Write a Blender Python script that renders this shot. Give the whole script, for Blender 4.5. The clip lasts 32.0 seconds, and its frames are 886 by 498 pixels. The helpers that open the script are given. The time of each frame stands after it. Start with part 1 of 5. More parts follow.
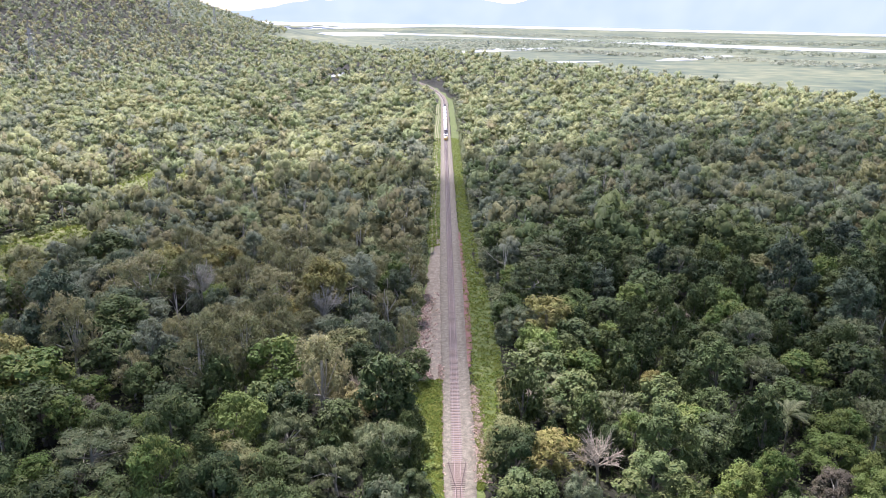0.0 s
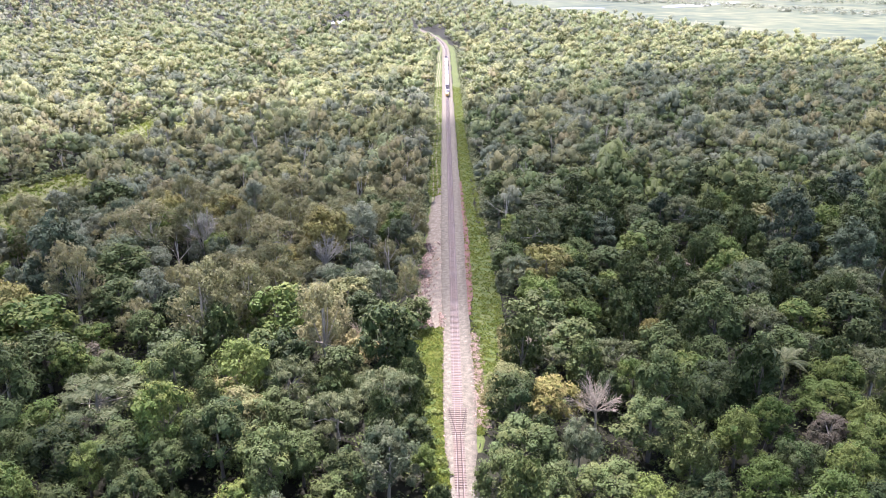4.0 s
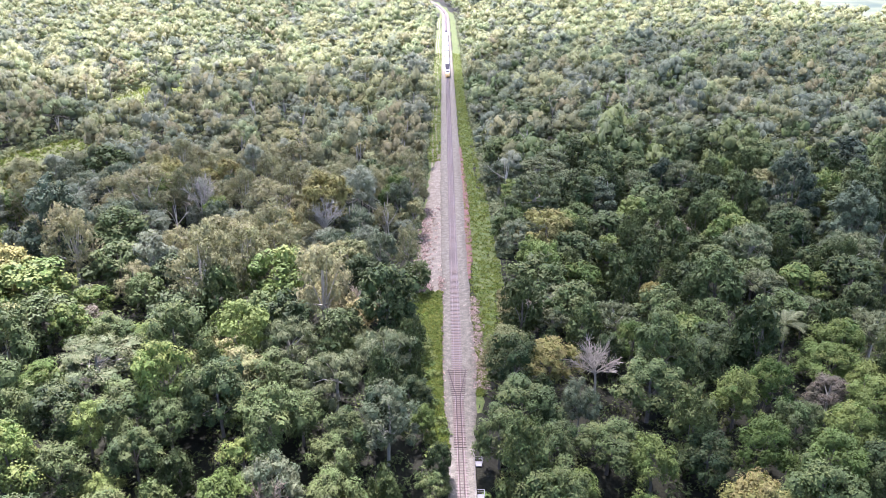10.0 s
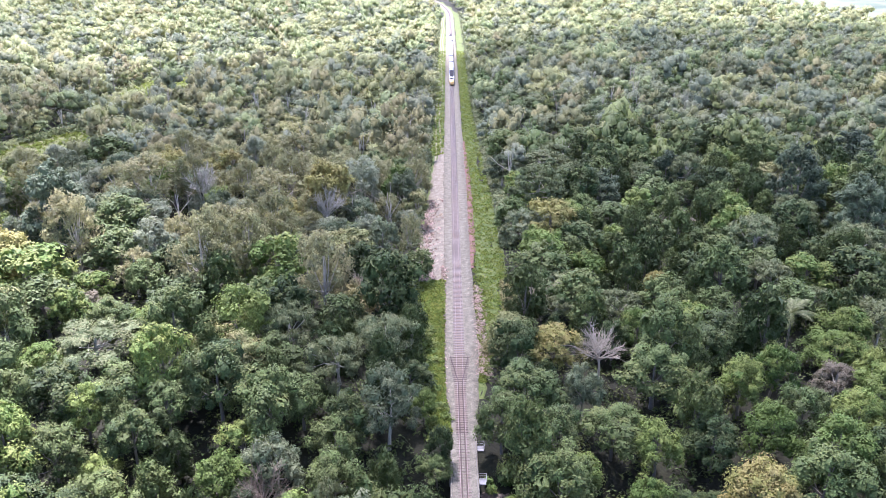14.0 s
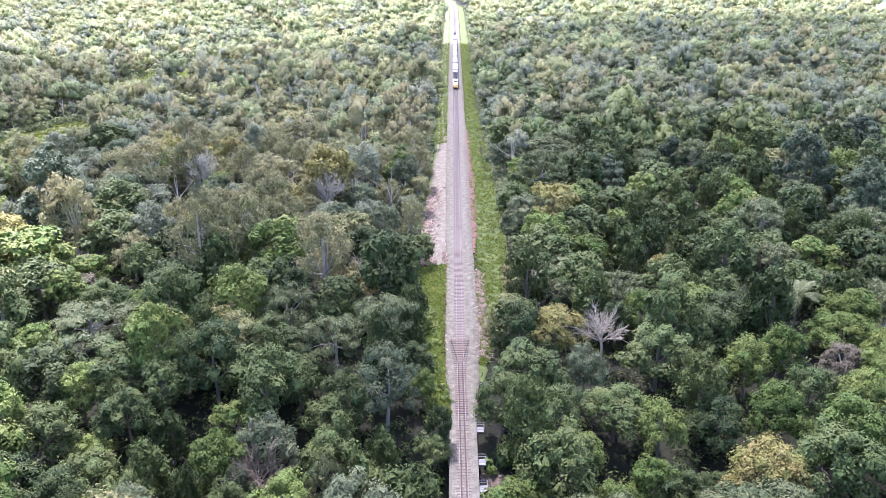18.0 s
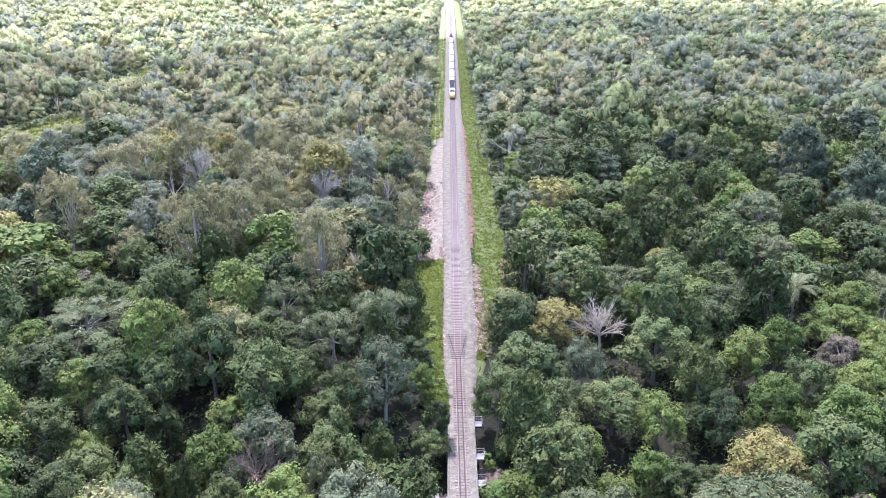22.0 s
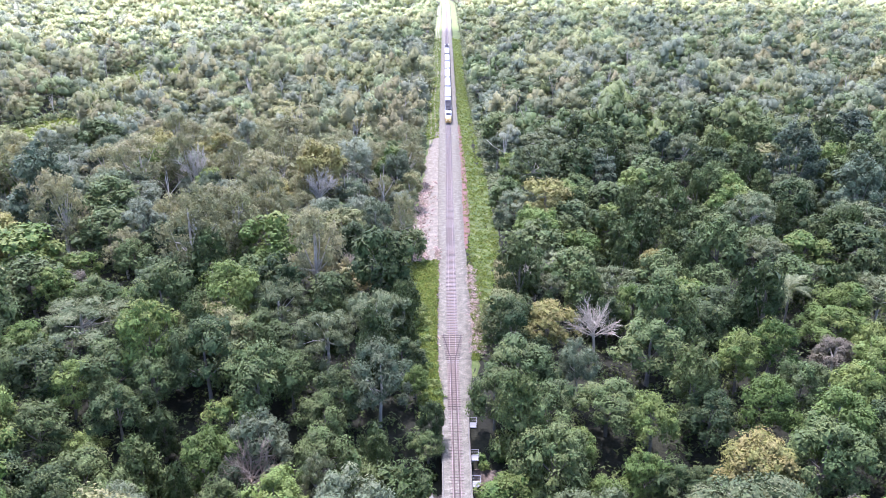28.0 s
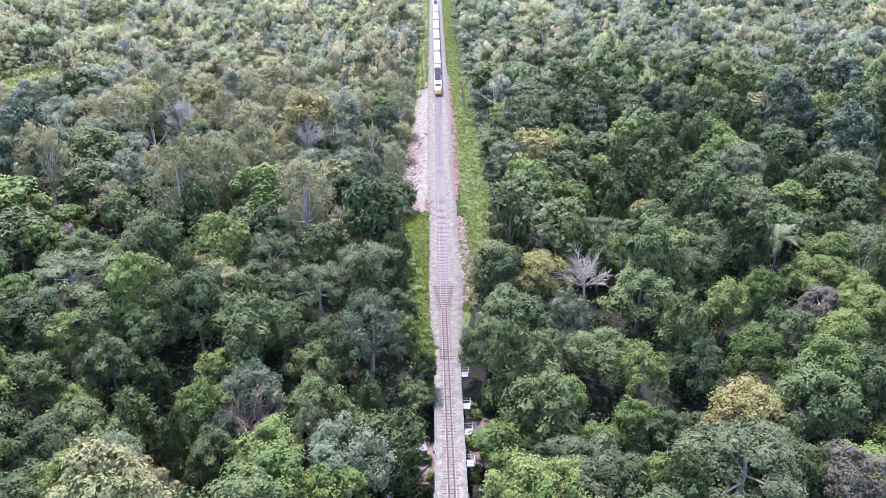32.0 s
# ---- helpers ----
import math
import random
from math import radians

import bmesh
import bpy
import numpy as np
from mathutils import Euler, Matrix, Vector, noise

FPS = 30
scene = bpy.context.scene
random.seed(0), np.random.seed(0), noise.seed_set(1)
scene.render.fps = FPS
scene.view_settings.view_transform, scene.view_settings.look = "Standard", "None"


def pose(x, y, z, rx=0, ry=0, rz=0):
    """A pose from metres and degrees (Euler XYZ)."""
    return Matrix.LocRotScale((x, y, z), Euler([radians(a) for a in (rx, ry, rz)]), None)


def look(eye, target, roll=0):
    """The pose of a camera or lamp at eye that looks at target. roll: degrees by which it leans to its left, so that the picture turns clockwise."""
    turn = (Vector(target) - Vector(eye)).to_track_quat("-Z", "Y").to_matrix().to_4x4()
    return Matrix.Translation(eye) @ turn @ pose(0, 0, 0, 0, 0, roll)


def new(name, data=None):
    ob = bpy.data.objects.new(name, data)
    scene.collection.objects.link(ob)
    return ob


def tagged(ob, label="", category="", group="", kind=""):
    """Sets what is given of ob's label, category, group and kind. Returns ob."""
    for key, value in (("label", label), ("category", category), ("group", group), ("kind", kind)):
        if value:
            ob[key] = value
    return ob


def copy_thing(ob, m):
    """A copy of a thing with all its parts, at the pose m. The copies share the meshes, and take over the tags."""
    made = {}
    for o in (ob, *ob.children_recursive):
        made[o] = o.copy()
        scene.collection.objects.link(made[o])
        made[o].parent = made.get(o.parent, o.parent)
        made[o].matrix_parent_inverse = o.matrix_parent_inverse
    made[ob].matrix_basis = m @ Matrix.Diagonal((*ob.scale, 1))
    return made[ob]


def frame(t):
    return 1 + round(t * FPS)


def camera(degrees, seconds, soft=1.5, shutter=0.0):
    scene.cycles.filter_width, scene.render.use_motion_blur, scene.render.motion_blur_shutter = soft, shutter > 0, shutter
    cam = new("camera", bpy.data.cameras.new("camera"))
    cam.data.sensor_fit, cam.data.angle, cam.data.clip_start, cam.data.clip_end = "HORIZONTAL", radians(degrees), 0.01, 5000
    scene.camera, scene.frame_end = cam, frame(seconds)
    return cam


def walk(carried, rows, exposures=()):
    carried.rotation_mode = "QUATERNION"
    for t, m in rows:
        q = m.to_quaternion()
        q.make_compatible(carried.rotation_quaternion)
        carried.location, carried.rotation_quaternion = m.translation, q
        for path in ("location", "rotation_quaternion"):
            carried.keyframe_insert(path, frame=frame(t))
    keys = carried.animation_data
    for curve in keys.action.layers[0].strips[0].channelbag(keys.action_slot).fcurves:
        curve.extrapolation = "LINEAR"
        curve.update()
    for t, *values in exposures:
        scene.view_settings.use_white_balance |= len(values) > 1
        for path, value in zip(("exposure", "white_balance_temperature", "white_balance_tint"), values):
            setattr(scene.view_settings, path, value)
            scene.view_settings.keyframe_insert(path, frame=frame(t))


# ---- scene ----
cam = camera(58.5, 32.0, soft=0.9)
PATH = [
    (0, (-3.004, -134.165, 82.939), (-3.000, -132.247, 82.370), -0),
    (0.5, (-2.978, -134.127, 82.911), (-2.974, -132.212, 82.333), -0.1),
    (1, (-2.940, -134.119, 82.878), (-2.937, -132.208, 82.286), -0.1),
    (1.5, (-2.907, -134.109, 82.852), (-2.905, -132.204, 82.243), -0),
    (2, (-2.864, -134.105, 82.794), (-2.863, -132.205, 82.168), -0),
    (2.5, (-2.806, -134.147, 82.714), (-2.806, -132.253, 82.072), -0.1),
    (3, (-2.784, -134.169, 82.630), (-2.784, -132.281, 81.972), -0),
    (3.5, (-2.808, -134.189, 82.555), (-2.808, -132.306, 81.882), -0),
    (5.5, (-2.786, -134.024, 82.421), (-2.786, -132.163, 81.688), -0.1),
    (6, (-2.765, -133.966, 82.412), (-2.766, -132.111, 81.665), -0),
    (6.5, (-2.763, -133.874, 82.389), (-2.763, -132.021, 81.636), -0),
    (7, (-2.754, -133.793, 82.334), (-2.754, -131.941, 81.579), -0.1),
    (7.5, (-2.762, -133.772, 82.244), (-2.760, -131.920, 81.490), 0),
    (8, (-2.783, -133.835, 81.979), (-2.782, -131.984, 81.223), 0.1),
    (8.5, (-2.840, -133.909, 81.618), (-2.839, -132.058, 80.861), 0.1),
    (9, (-2.882, -134.002, 81.245), (-2.879, -132.151, 80.487), 0.1),
    (9.5, (-2.919, -134.056, 80.884), (-2.916, -132.204, 80.128), 0.1),
    (10, (-2.921, -134.055, 80.528), (-2.919, -132.203, 79.772), 0.1),
    (10.5, (-2.831, -134.133, 80.123), (-2.830, -132.281, 79.369), 0.1),
    (11, (-2.793, -134.204, 79.677), (-2.792, -132.351, 78.925), 0.2),
    (11.5, (-2.767, -134.233, 79.179), (-2.767, -132.379, 78.427), 0.2),
    (12, (-2.789, -134.178, 78.691), (-2.790, -132.324, 77.940), 0.2),
    (12.5, (-2.771, -134.042, 78.232), (-2.774, -132.188, 77.482), 0.2),
    (13, (-2.745, -133.980, 77.744), (-2.750, -132.126, 76.994), 0.2),
    (13.5, (-2.772, -134.013, 77.286), (-2.778, -132.158, 76.536), 0.2),
    (14, (-2.815, -134.033, 76.886), (-2.821, -132.179, 76.137), 0.3),
    (14.5, (-2.844, -133.978, 76.504), (-2.851, -132.124, 75.754), 0.3),
    (16.5, (-2.621, -133.288, 74.155), (-2.638, -131.434, 73.406), 0.1),
    (17, (-2.431, -133.193, 73.780), (-2.450, -131.340, 73.029), 0.1),
    (17.5, (-2.100, -133.168, 73.403), (-2.121, -131.315, 72.650), 0),
    (18, (-1.770, -133.124, 73.068), (-1.790, -131.272, 72.314), 0.1),
    (18.5, (-1.594, -133.054, 72.794), (-1.612, -131.202, 72.038), 0.1),
    (19, (-1.582, -132.948, 72.634), (-1.604, -131.097, 71.877), 0.1),
    (19.5, (-1.647, -132.844, 72.531), (-1.673, -130.993, 71.774), 0.1),
    (20, (-1.733, -132.794, 72.494), (-1.762, -130.943, 71.736), 0.1),
    (20.5, (-1.766, -132.814, 72.487), (-1.780, -130.964, 71.728), 0),
    (21, (-1.759, -132.814, 72.502), (-1.774, -130.964, 71.743), -0),
    (21.5, (-1.756, -132.838, 72.517), (-1.768, -130.988, 71.756), -0.1),
    (22, (-1.758, -132.880, 72.550), (-1.771, -131.031, 71.788), -0.1),
    (22.5, (-1.721, -132.930, 72.591), (-1.734, -131.082, 71.827), -0),
    (23, (-1.701, -132.952, 72.636), (-1.715, -131.104, 71.872), -0.1),
    (23.5, (-1.717, -132.908, 72.702), (-1.733, -131.059, 71.938), -0.1),
    (24, (-1.732, -132.907, 72.744), (-1.749, -131.059, 71.980), -0.1),
    (24.5, (-1.738, -132.959, 72.776), (-1.757, -131.111, 72.012), -0.1),
    (25, (-1.771, -132.960, 72.823), (-1.790, -131.111, 72.061), -0.1),
    (25.5, (-1.731, -132.947, 72.881), (-1.752, -131.098, 72.119), -0.1),
    (27.5, (-1.610, -132.888, 72.972), (-1.625, -131.040, 72.208), 0),
    (28, (-1.635, -132.934, 72.965), (-1.637, -131.086, 72.201), 0.1),
    (28.5, (-1.635, -133.012, 72.947), (-1.624, -131.164, 72.182), 0.1),
    (29, (-1.739, -133.048, 72.924), (-1.715, -131.201, 72.159), 0.1),
    (29.5, (-1.824, -133.046, 72.890), (-1.797, -131.199, 72.125), 0.1),
    (30, (-1.896, -133.069, 72.855), (-1.869, -131.221, 72.090), 0.1),
    (30.5, (-1.906, -133.088, 72.776), (-1.880, -131.245, 71.999), 0.1),
    (31, (-1.926, -133.126, 72.687), (-1.900, -131.296, 71.880), 0.1),
    (31.5, (-1.966, -133.060, 72.667), (-1.939, -131.244, 71.828), 0.2),
    (32, (-1.999, -132.885, 72.713), (-1.973, -131.086, 71.839), 0.2),
]
walk(cam, [(t, look(eye, target, roll)) for t, eye, target, roll in PATH],
     [(0, 1.25, 5950, 30), (3, 1.58, 6000, 33), (6, 1.88, 6000, 34), (9, 2.0, 5800, 34), (14, 2.17, 5650, 33), (20, 2.33, 5600, 33), (32, 2.43, 5450, 34)])

# ---- world, sun ----
SUN_EL, SUN_AZ = 61.0, -20.0          # azimuth from +y towards +x
world = bpy.data.worlds.new("world")
scene.world = world
world.use_nodes = True
wn = world.node_tree.nodes
sky = wn.new("ShaderNodeTexSky")
sky.sky_type, sky.sun_disc = "NISHITA", False
sky.sun_elevation, sky.sun_rotation = radians(SUN_EL), radians(SUN_AZ)
sky.air_density, sky.dust_density, sky.ozone_density = 1.0, 0.5, 1.0
wn["Background"].inputs[1].default_value = 0.092
world.node_tree.links.new(sky.outputs[0], wn["Background"].inputs[0])
sun = new("sun", bpy.data.lights.new("sun", "SUN"))
sun.data.energy, sun.data.angle, sun.data.color = 4.8, radians(2.5), (1.0, 0.955, 0.89)
sd = Vector((math.sin(radians(SUN_AZ)) * math.cos(radians(SUN_EL)), math.cos(radians(SUN_AZ)) * math.cos(radians(SUN_EL)), math.sin(radians(SUN_EL))))
sun.matrix_world = look(sd * 300, (0, 0, 0))


# ---- materials ----
def material(name):
    m = bpy.data.materials.new(name)
    m.use_nodes = True
    return m, m.node_tree.nodes, m.node_tree.links, m.node_tree.nodes["Principled BSDF"]


def ramp_node(nodes, stops):
    r = nodes.new("ShaderNodeValToRGB")
    while len(r.color_ramp.elements) < len(stops):
        r.color_ramp.elements.new(0.5)
    for e, (p, c) in zip(r.color_ramp.elements, stops):
        e.position, e.color = p, (*c, 1)
    return r


def surface(name, stops, scale=1.0, fine=12.0, rough=0.9, bump=0.3, metal=0.0, spec=0.3):
    """A rough surface: large noise drives the colour, fine noise grains it and its relief."""
    m, n, l, p = material(name)
    tc = n.new("ShaderNodeTexCoord")
    a, b = n.new("ShaderNodeTexNoise"), n.new("ShaderNodeTexNoise")
    a.inputs["Scale"].default_value, a.inputs["Detail"].default_value = scale, 6
    b.inputs["Scale"].default_value, b.inputs["Detail"].default_value = fine, 4
    for t in (a, b):
        l.new(tc.outputs["Object"], t.inputs["Vector"])
    mix = n.new("ShaderNodeMath")
    mix.operation = "MULTIPLY_ADD"
    mix.inputs[1].default_value, mix.inputs[2].default_value = 0.5, 0.0
    l.new(b.outputs["Fac"], mix.inputs[0])
    add = n.new("ShaderNodeMath")
    add.operation = "MULTIPLY_ADD"
    add.inputs[1].default_value = 0.5
    l.new(a.outputs["Fac"], add.inputs[0])
    l.new(mix.outputs[0], add.inputs[2])
    r = ramp_node(n, stops)
    l.new(add.outputs[0], r.inputs[0])
    l.new(r.outputs[0], p.inputs["Base Color"])
    bp = n.new("ShaderNodeBump")
    bp.inputs["Strength"].default_value, bp.inputs["Distance"].default_value = bump, 0.1
    l.new(b.outputs["Fac"], bp.inputs["Height"])
    l.new(bp.outputs[0], p.inputs["Normal"])
    p.inputs["Roughness"].default_value, p.inputs["Metallic"].default_value = rough, metal
    p.inputs["Specular IOR Level"].default_value = spec
    return m


def plain(name, col, rough=0.5, metal=0.0, spec=0.4, var=0.12, scale=3.0):
    lo, hi = [c * (1 - var) for c in col], [min(1, c * (1 + var)) for c in col]
    return surface(name, ((0.3, lo), (0.7, hi)), scale, scale * 9, rough, 0.06, metal, spec)


def foliage(name, dark, light, trans=0.18, sat=1.05):
    """Leaves: each sprig, each tree and each patch has its own tone; light passes through."""
    m, n, l, p = material(name)
    geo, info, att, tc = n.new("ShaderNodeNewGeometry"), n.new("ShaderNodeObjectInfo"), n.new("ShaderNodeAttribute"), n.new("ShaderNodeTexCoord")
    att.attribute_name = "tone"
    no = n.new("ShaderNodeTexNoise")
    no.inputs["Scale"].default_value, no.inputs["Detail"].default_value = 0.35, 3
    l.new(tc.outputs["Object"], no.inputs["Vector"])
    total = None
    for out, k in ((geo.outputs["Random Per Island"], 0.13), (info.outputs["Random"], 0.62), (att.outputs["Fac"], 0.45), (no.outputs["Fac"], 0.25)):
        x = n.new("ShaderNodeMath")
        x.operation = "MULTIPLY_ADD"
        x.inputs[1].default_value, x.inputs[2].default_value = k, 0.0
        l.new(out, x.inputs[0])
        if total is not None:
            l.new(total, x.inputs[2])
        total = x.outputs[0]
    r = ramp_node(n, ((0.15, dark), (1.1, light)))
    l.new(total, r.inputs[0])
    # no two trees have quite the same hue
    mul, fra, hue, hsv = n.new("ShaderNodeMath"), n.new("ShaderNodeMath"), n.new("ShaderNodeMapRange"), n.new("ShaderNodeHueSaturation")
    mul.operation, fra.operation = "MULTIPLY_ADD", "FRACT"
    mul.inputs[1].default_value = 7.3
    l.new(info.outputs["Random"], mul.inputs[0])
    l.new(att.outputs["Fac"], mul.inputs[2])
    l.new(mul.outputs[0], fra.inputs[0])
    l.new(fra.outputs[0], hue.inputs["Value"])
    hue.inputs["To Min"].default_value, hue.inputs["To Max"].default_value = 0.466, 0.506
    l.new(hue.outputs[0], hsv.inputs["Hue"])
    # leaflets within a sprig
    grain, gr = n.new("ShaderNodeTexNoise"), n.new("ShaderNodeMapRange")
    grain.inputs["Scale"].default_value, grain.inputs["Detail"].default_value = 4.5, 2
    l.new(tc.outputs["Object"], grain.inputs["Vector"])
    l.new(grain.outputs["Fac"], gr.inputs["Value"])
    gr.inputs["From Min"].default_value, gr.inputs["From Max"].default_value = 0.32, 0.68
    gr.inputs["To Min"].default_value, gr.inputs["To Max"].default_value = 0.5, 1.4
    l.new(gr.outputs[0], hsv.inputs["Value"])
    hsv.inputs["Saturation"].default_value = sat
    bump = n.new("ShaderNodeBump")
    bump.inputs["Strength"].default_value, bump.inputs["Distance"].default_value = 0.6, 0.12
    l.new(grain.outputs["Fac"], bump.inputs["Height"])
    l.new(bump.outputs[0], p.inputs["Normal"])
    l.new(r.outputs[0], hsv.inputs["Color"])
    l.new(hsv.outputs[0], p.inputs["Base Color"])
    p.inputs["Roughness"].default_value, p.inputs["Specular IOR Level"].default_value = 0.6, 0.16
    tr, mx = n.new("ShaderNodeBsdfTranslucent"), n.new("ShaderNodeMixShader")
    l.new(hsv.outputs[0], tr.inputs[0])
    mx.inputs[0].default_value = trans
    l.new(p.outputs[0], mx.inputs[1])
    l.new(tr.outputs[0], mx.inputs[2])
    l.new(mx.outputs[0], n["Material Output"].inputs[0])
    return m


LEAF = {
    "rain": foliage("leaf_rain", (0.024, 0.044, 0.018), (0.128, 0.172, 0.064), 0.08, 1.1),
    "gum": foliage("leaf_gum", (0.155, 0.168, 0.080), (0.375, 0.380, 0.190), 0.45),
    "feather": foliage("leaf_feather", (0.080, 0.108, 0.044), (0.210, 0.248, 0.122), 0.2, 1.05),
    "lime": foliage("leaf_lime", (0.060, 0.108, 0.028), (0.195, 0.262, 0.080), 0.18, 1.08),
    "yellow": foliage("leaf_yellow", (0.185, 0.190, 0.055), (0.350, 0.335, 0.115)),
    "vine": foliage("leaf_vine", (0.028, 0.047, 0.018), (0.108, 0.145, 0.052), 0.08, 1.1),
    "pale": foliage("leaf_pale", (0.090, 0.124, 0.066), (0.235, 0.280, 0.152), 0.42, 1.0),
    "russet": foliage("leaf_russet", (0.112, 0.106, 0.066), (0.245, 0.226, 0.145)),
    "sun": foliage("leaf_sun", (0.130, 0.155, 0.060), (0.310, 0.320, 0.135)),
    # distant haze is put into this pale leaf colour
    "dry": foliage("leaf_far_haze", (0.185, 0.240, 0.100), (0.410, 0.465, 0.225), 0.5, 1.0),
    "giant": foliage("leaf_giant", (0.030, 0.050, 0.027), (0.112, 0.152, 0.080), 0.08, 1.0),
    "straw": foliage("leaf_straw", (0.150, 0.158, 0.062), (0.330, 0.305, 0.135), 0.3),
    # paperbark grey, paled further to carry haze in the far woods
    "silver": foliage("leaf_silver_haze", (0.170, 0.208, 0.128), (0.345, 0.392, 0.255), 0.5, 1.0),
}
bark_pale = surface("bark_pale", ((0.3, (0.30, 0.275, 0.215)), (0.7, (0.60, 0.56, 0.46))), 2, 14)
bark_grey = surface("bark_grey", ((0.3, (0.14, 0.12, 0.10)), (0.7, (0.28, 0.25, 0.21))), 2, 14)
bark_dead = surface("bark_dead", ((0.3, (0.36, 0.31, 0.23)), (0.7, (0.58, 0.51, 0.39))), 2, 14)
ballast_mat = surface("ballast", ((0.32, (0.082, 0.074, 0.053)), (0.5, (0.152, 0.138, 0.102)), (0.66, (0.262, 0.240, 0.180))), 0.9, 4.5, 0.95, 0.9)
# rust and brake dust stain the stones between the rails
n_, l_, p_ = ballast_mat.node_tree.nodes, ballast_mat.node_tree.links, ballast_mat.node_tree.nodes["Principled BSDF"]
was = p_.inputs["Base Color"].links[0].from_socket
tc_, sx_, ab_, mr_, mx_ = n_.new("ShaderNodeTexCoord"), n_.new("ShaderNodeSeparateXYZ"), n_.new("ShaderNodeMath"), n_.new("ShaderNodeMapRange"), n_.new("ShaderNodeMix")
l_.new(tc_.outputs["Object"], sx_.inputs[0])
ab_.operation = "ABSOLUTE"
l_.new(sx_.outputs["X"], ab_.inputs[0])
l_.new(ab_.outputs[0], mr_.inputs["Value"])
mr_.inputs["From Min"].default_value, mr_.inputs["From Max"].default_value = 0.55, 1.25
mr_.inputs["To Min"].default_value, mr_.inputs["To Max"].default_value = 0.55, 0.0
mx_.data_type = "RGBA"
l_.new(mr_.outputs[0], mx_.inputs["Factor"])
l_.new(was, mx_.inputs[6])
mx_.inputs[7].default_value = (0.20, 0.135, 0.11, 1)
l_.new(mx_.outputs[2], p_.inputs["Base Color"])
pink_mat = surface("pink_rubble", ((0.32, (0.107, 0.090, 0.063)), (0.5, (0.190, 0.165, 0.122)), (0.68, (0.315, 0.282, 0.214))), 0.7, 2.6, 0.95, 1.0)
red_mat = surface("red_soil", ((0.3, (0.14, 0.072, 0.058)), (0.7, (0.22, 0.13, 0.108))), 0.6, 6, 0.95, 0.7)
sand_mat = surface("sandy_bank", ((0.32, (0.085, 0.062, 0.044)), (0.5, (0.175, 0.135, 0.10)), (0.68, (0.31, 0.25, 0.19))), 0.6, 3, 0.95, 0.7)
rut_mat = surface("wheel_rut", ((0.3, (0.15, 0.145, 0.085)), (0.7, (0.25, 0.235, 0.15))), 0.4, 5, 0.95, 0.5)
grass_mat = surface("grass", ((0.32, (0.048, 0.076, 0.018)), (0.48, (0.080, 0.112, 0.027)), (0.58, (0.118, 0.142, 0.042)), (0.7, (0.18, 0.17, 0.08))), 0.35, 3.5, 0.9, 0.8)
meadow_mat = surface("meadow", ((0.3, (0.10, 0.125, 0.035)), (0.5, (0.16, 0.175, 0.06)), (0.7, (0.25, 0.235, 0.11))), 0.12, 1.2, 0.9, 0.8)
blade_mat = foliage("grass_blades", (0.105, 0.170, 0.032), (0.245, 0.305, 0.075), 0.45)
dry_mat = foliage("dry_grass", (0.34, 0.265, 0.20), (0.58, 0.48, 0.38), 0.3)
rail_mat = surface("rail_rust", ((0.3, (0.20, 0.10, 0.07)), (0.7, (0.34, 0.19, 0.14))), 2, 20, 0.6, 0.1, 0.4)
rail_top = surface("rail_head", ((0.3, (0.19, 0.145, 0.125)), (0.7, (0.29, 0.235, 0.21))), 2, 20, 0.5, 0.05, 0.5)
sleeper_mat = surface("sleeper_concrete", ((0.3, (0.17, 0.148, 0.13)), (0.7, (0.28, 0.25, 0.228))), 1.5, 12, 0.9, 0.3)
timber_mat = surface("sleeper_timber", ((0.3, (0.14, 0.112, 0.094)), (0.7, (0.235, 0.195, 0.168))), 1.5, 12, 0.9, 0.4)
deck_mat = surface("deck_ballast", ((0.32, (0.092, 0.084, 0.060)), (0.5, (0.167, 0.154, 0.115)), (0.66, (0.282, 0.262, 0.200))), 0.9, 4.5, 0.95, 0.8)
concrete_mat = surface("concrete", ((0.3, (0.16, 0.15, 0.135)), (0.7, (0.28, 0.265, 0.24))), 0.7, 9, 0.85, 0.25)
white_mat = plain("white_board", (0.26, 0.26, 0.255), 0.7)
steel_mat = plain("galvanised_steel", (0.42, 0.43, 0.44), 0.45, 0.7)


# ---- mesh helpers ----
def mesh_of(name, verts, faces, mats, tone=None, slots=None, smooth=False, normals=None):
    """A mesh from an array of vertices and an array of triangles (or a list of faces)."""
    me = bpy.data.meshes.new(name)
    if isinstance(faces, np.ndarray):
        k = faces.shape[1]
        me.vertices.add(len(verts))
        me.vertices.foreach_set("co", np.asarray(verts, dtype=np.float32).ravel())
        me.loops.add(faces.size)
        me.loops.foreach_set("vertex_index", faces.astype(np.int32).ravel())
        me.polygons.add(len(faces))
        me.polygons.foreach_set("loop_start", np.arange(0, faces.size, k, dtype=np.int32))
        me.update(calc_edges=True)
    else:
        me.from_pydata([tuple(map(float, v)) for v in verts], [], [tuple(map(int, f)) for f in faces])
    for m in mats if isinstance(mats, (list, tuple)) else [mats]:
        me.materials.append(m)
    if tone is not None:
        me.attributes.new("tone", "FLOAT", "POINT").data.foreach_set("value", np.asarray(tone, dtype=np.float32))
    if slots is not None:
        me.polygons.foreach_set("material_index", np.asarray(slots, dtype=np.int32))
    if smooth:
        me.polygons.foreach_set("use_smooth", np.ones(len(me.polygons), dtype=bool))
    if normals is not None:
        me.normals_split_custom_set_from_vertices(normals)
    return me


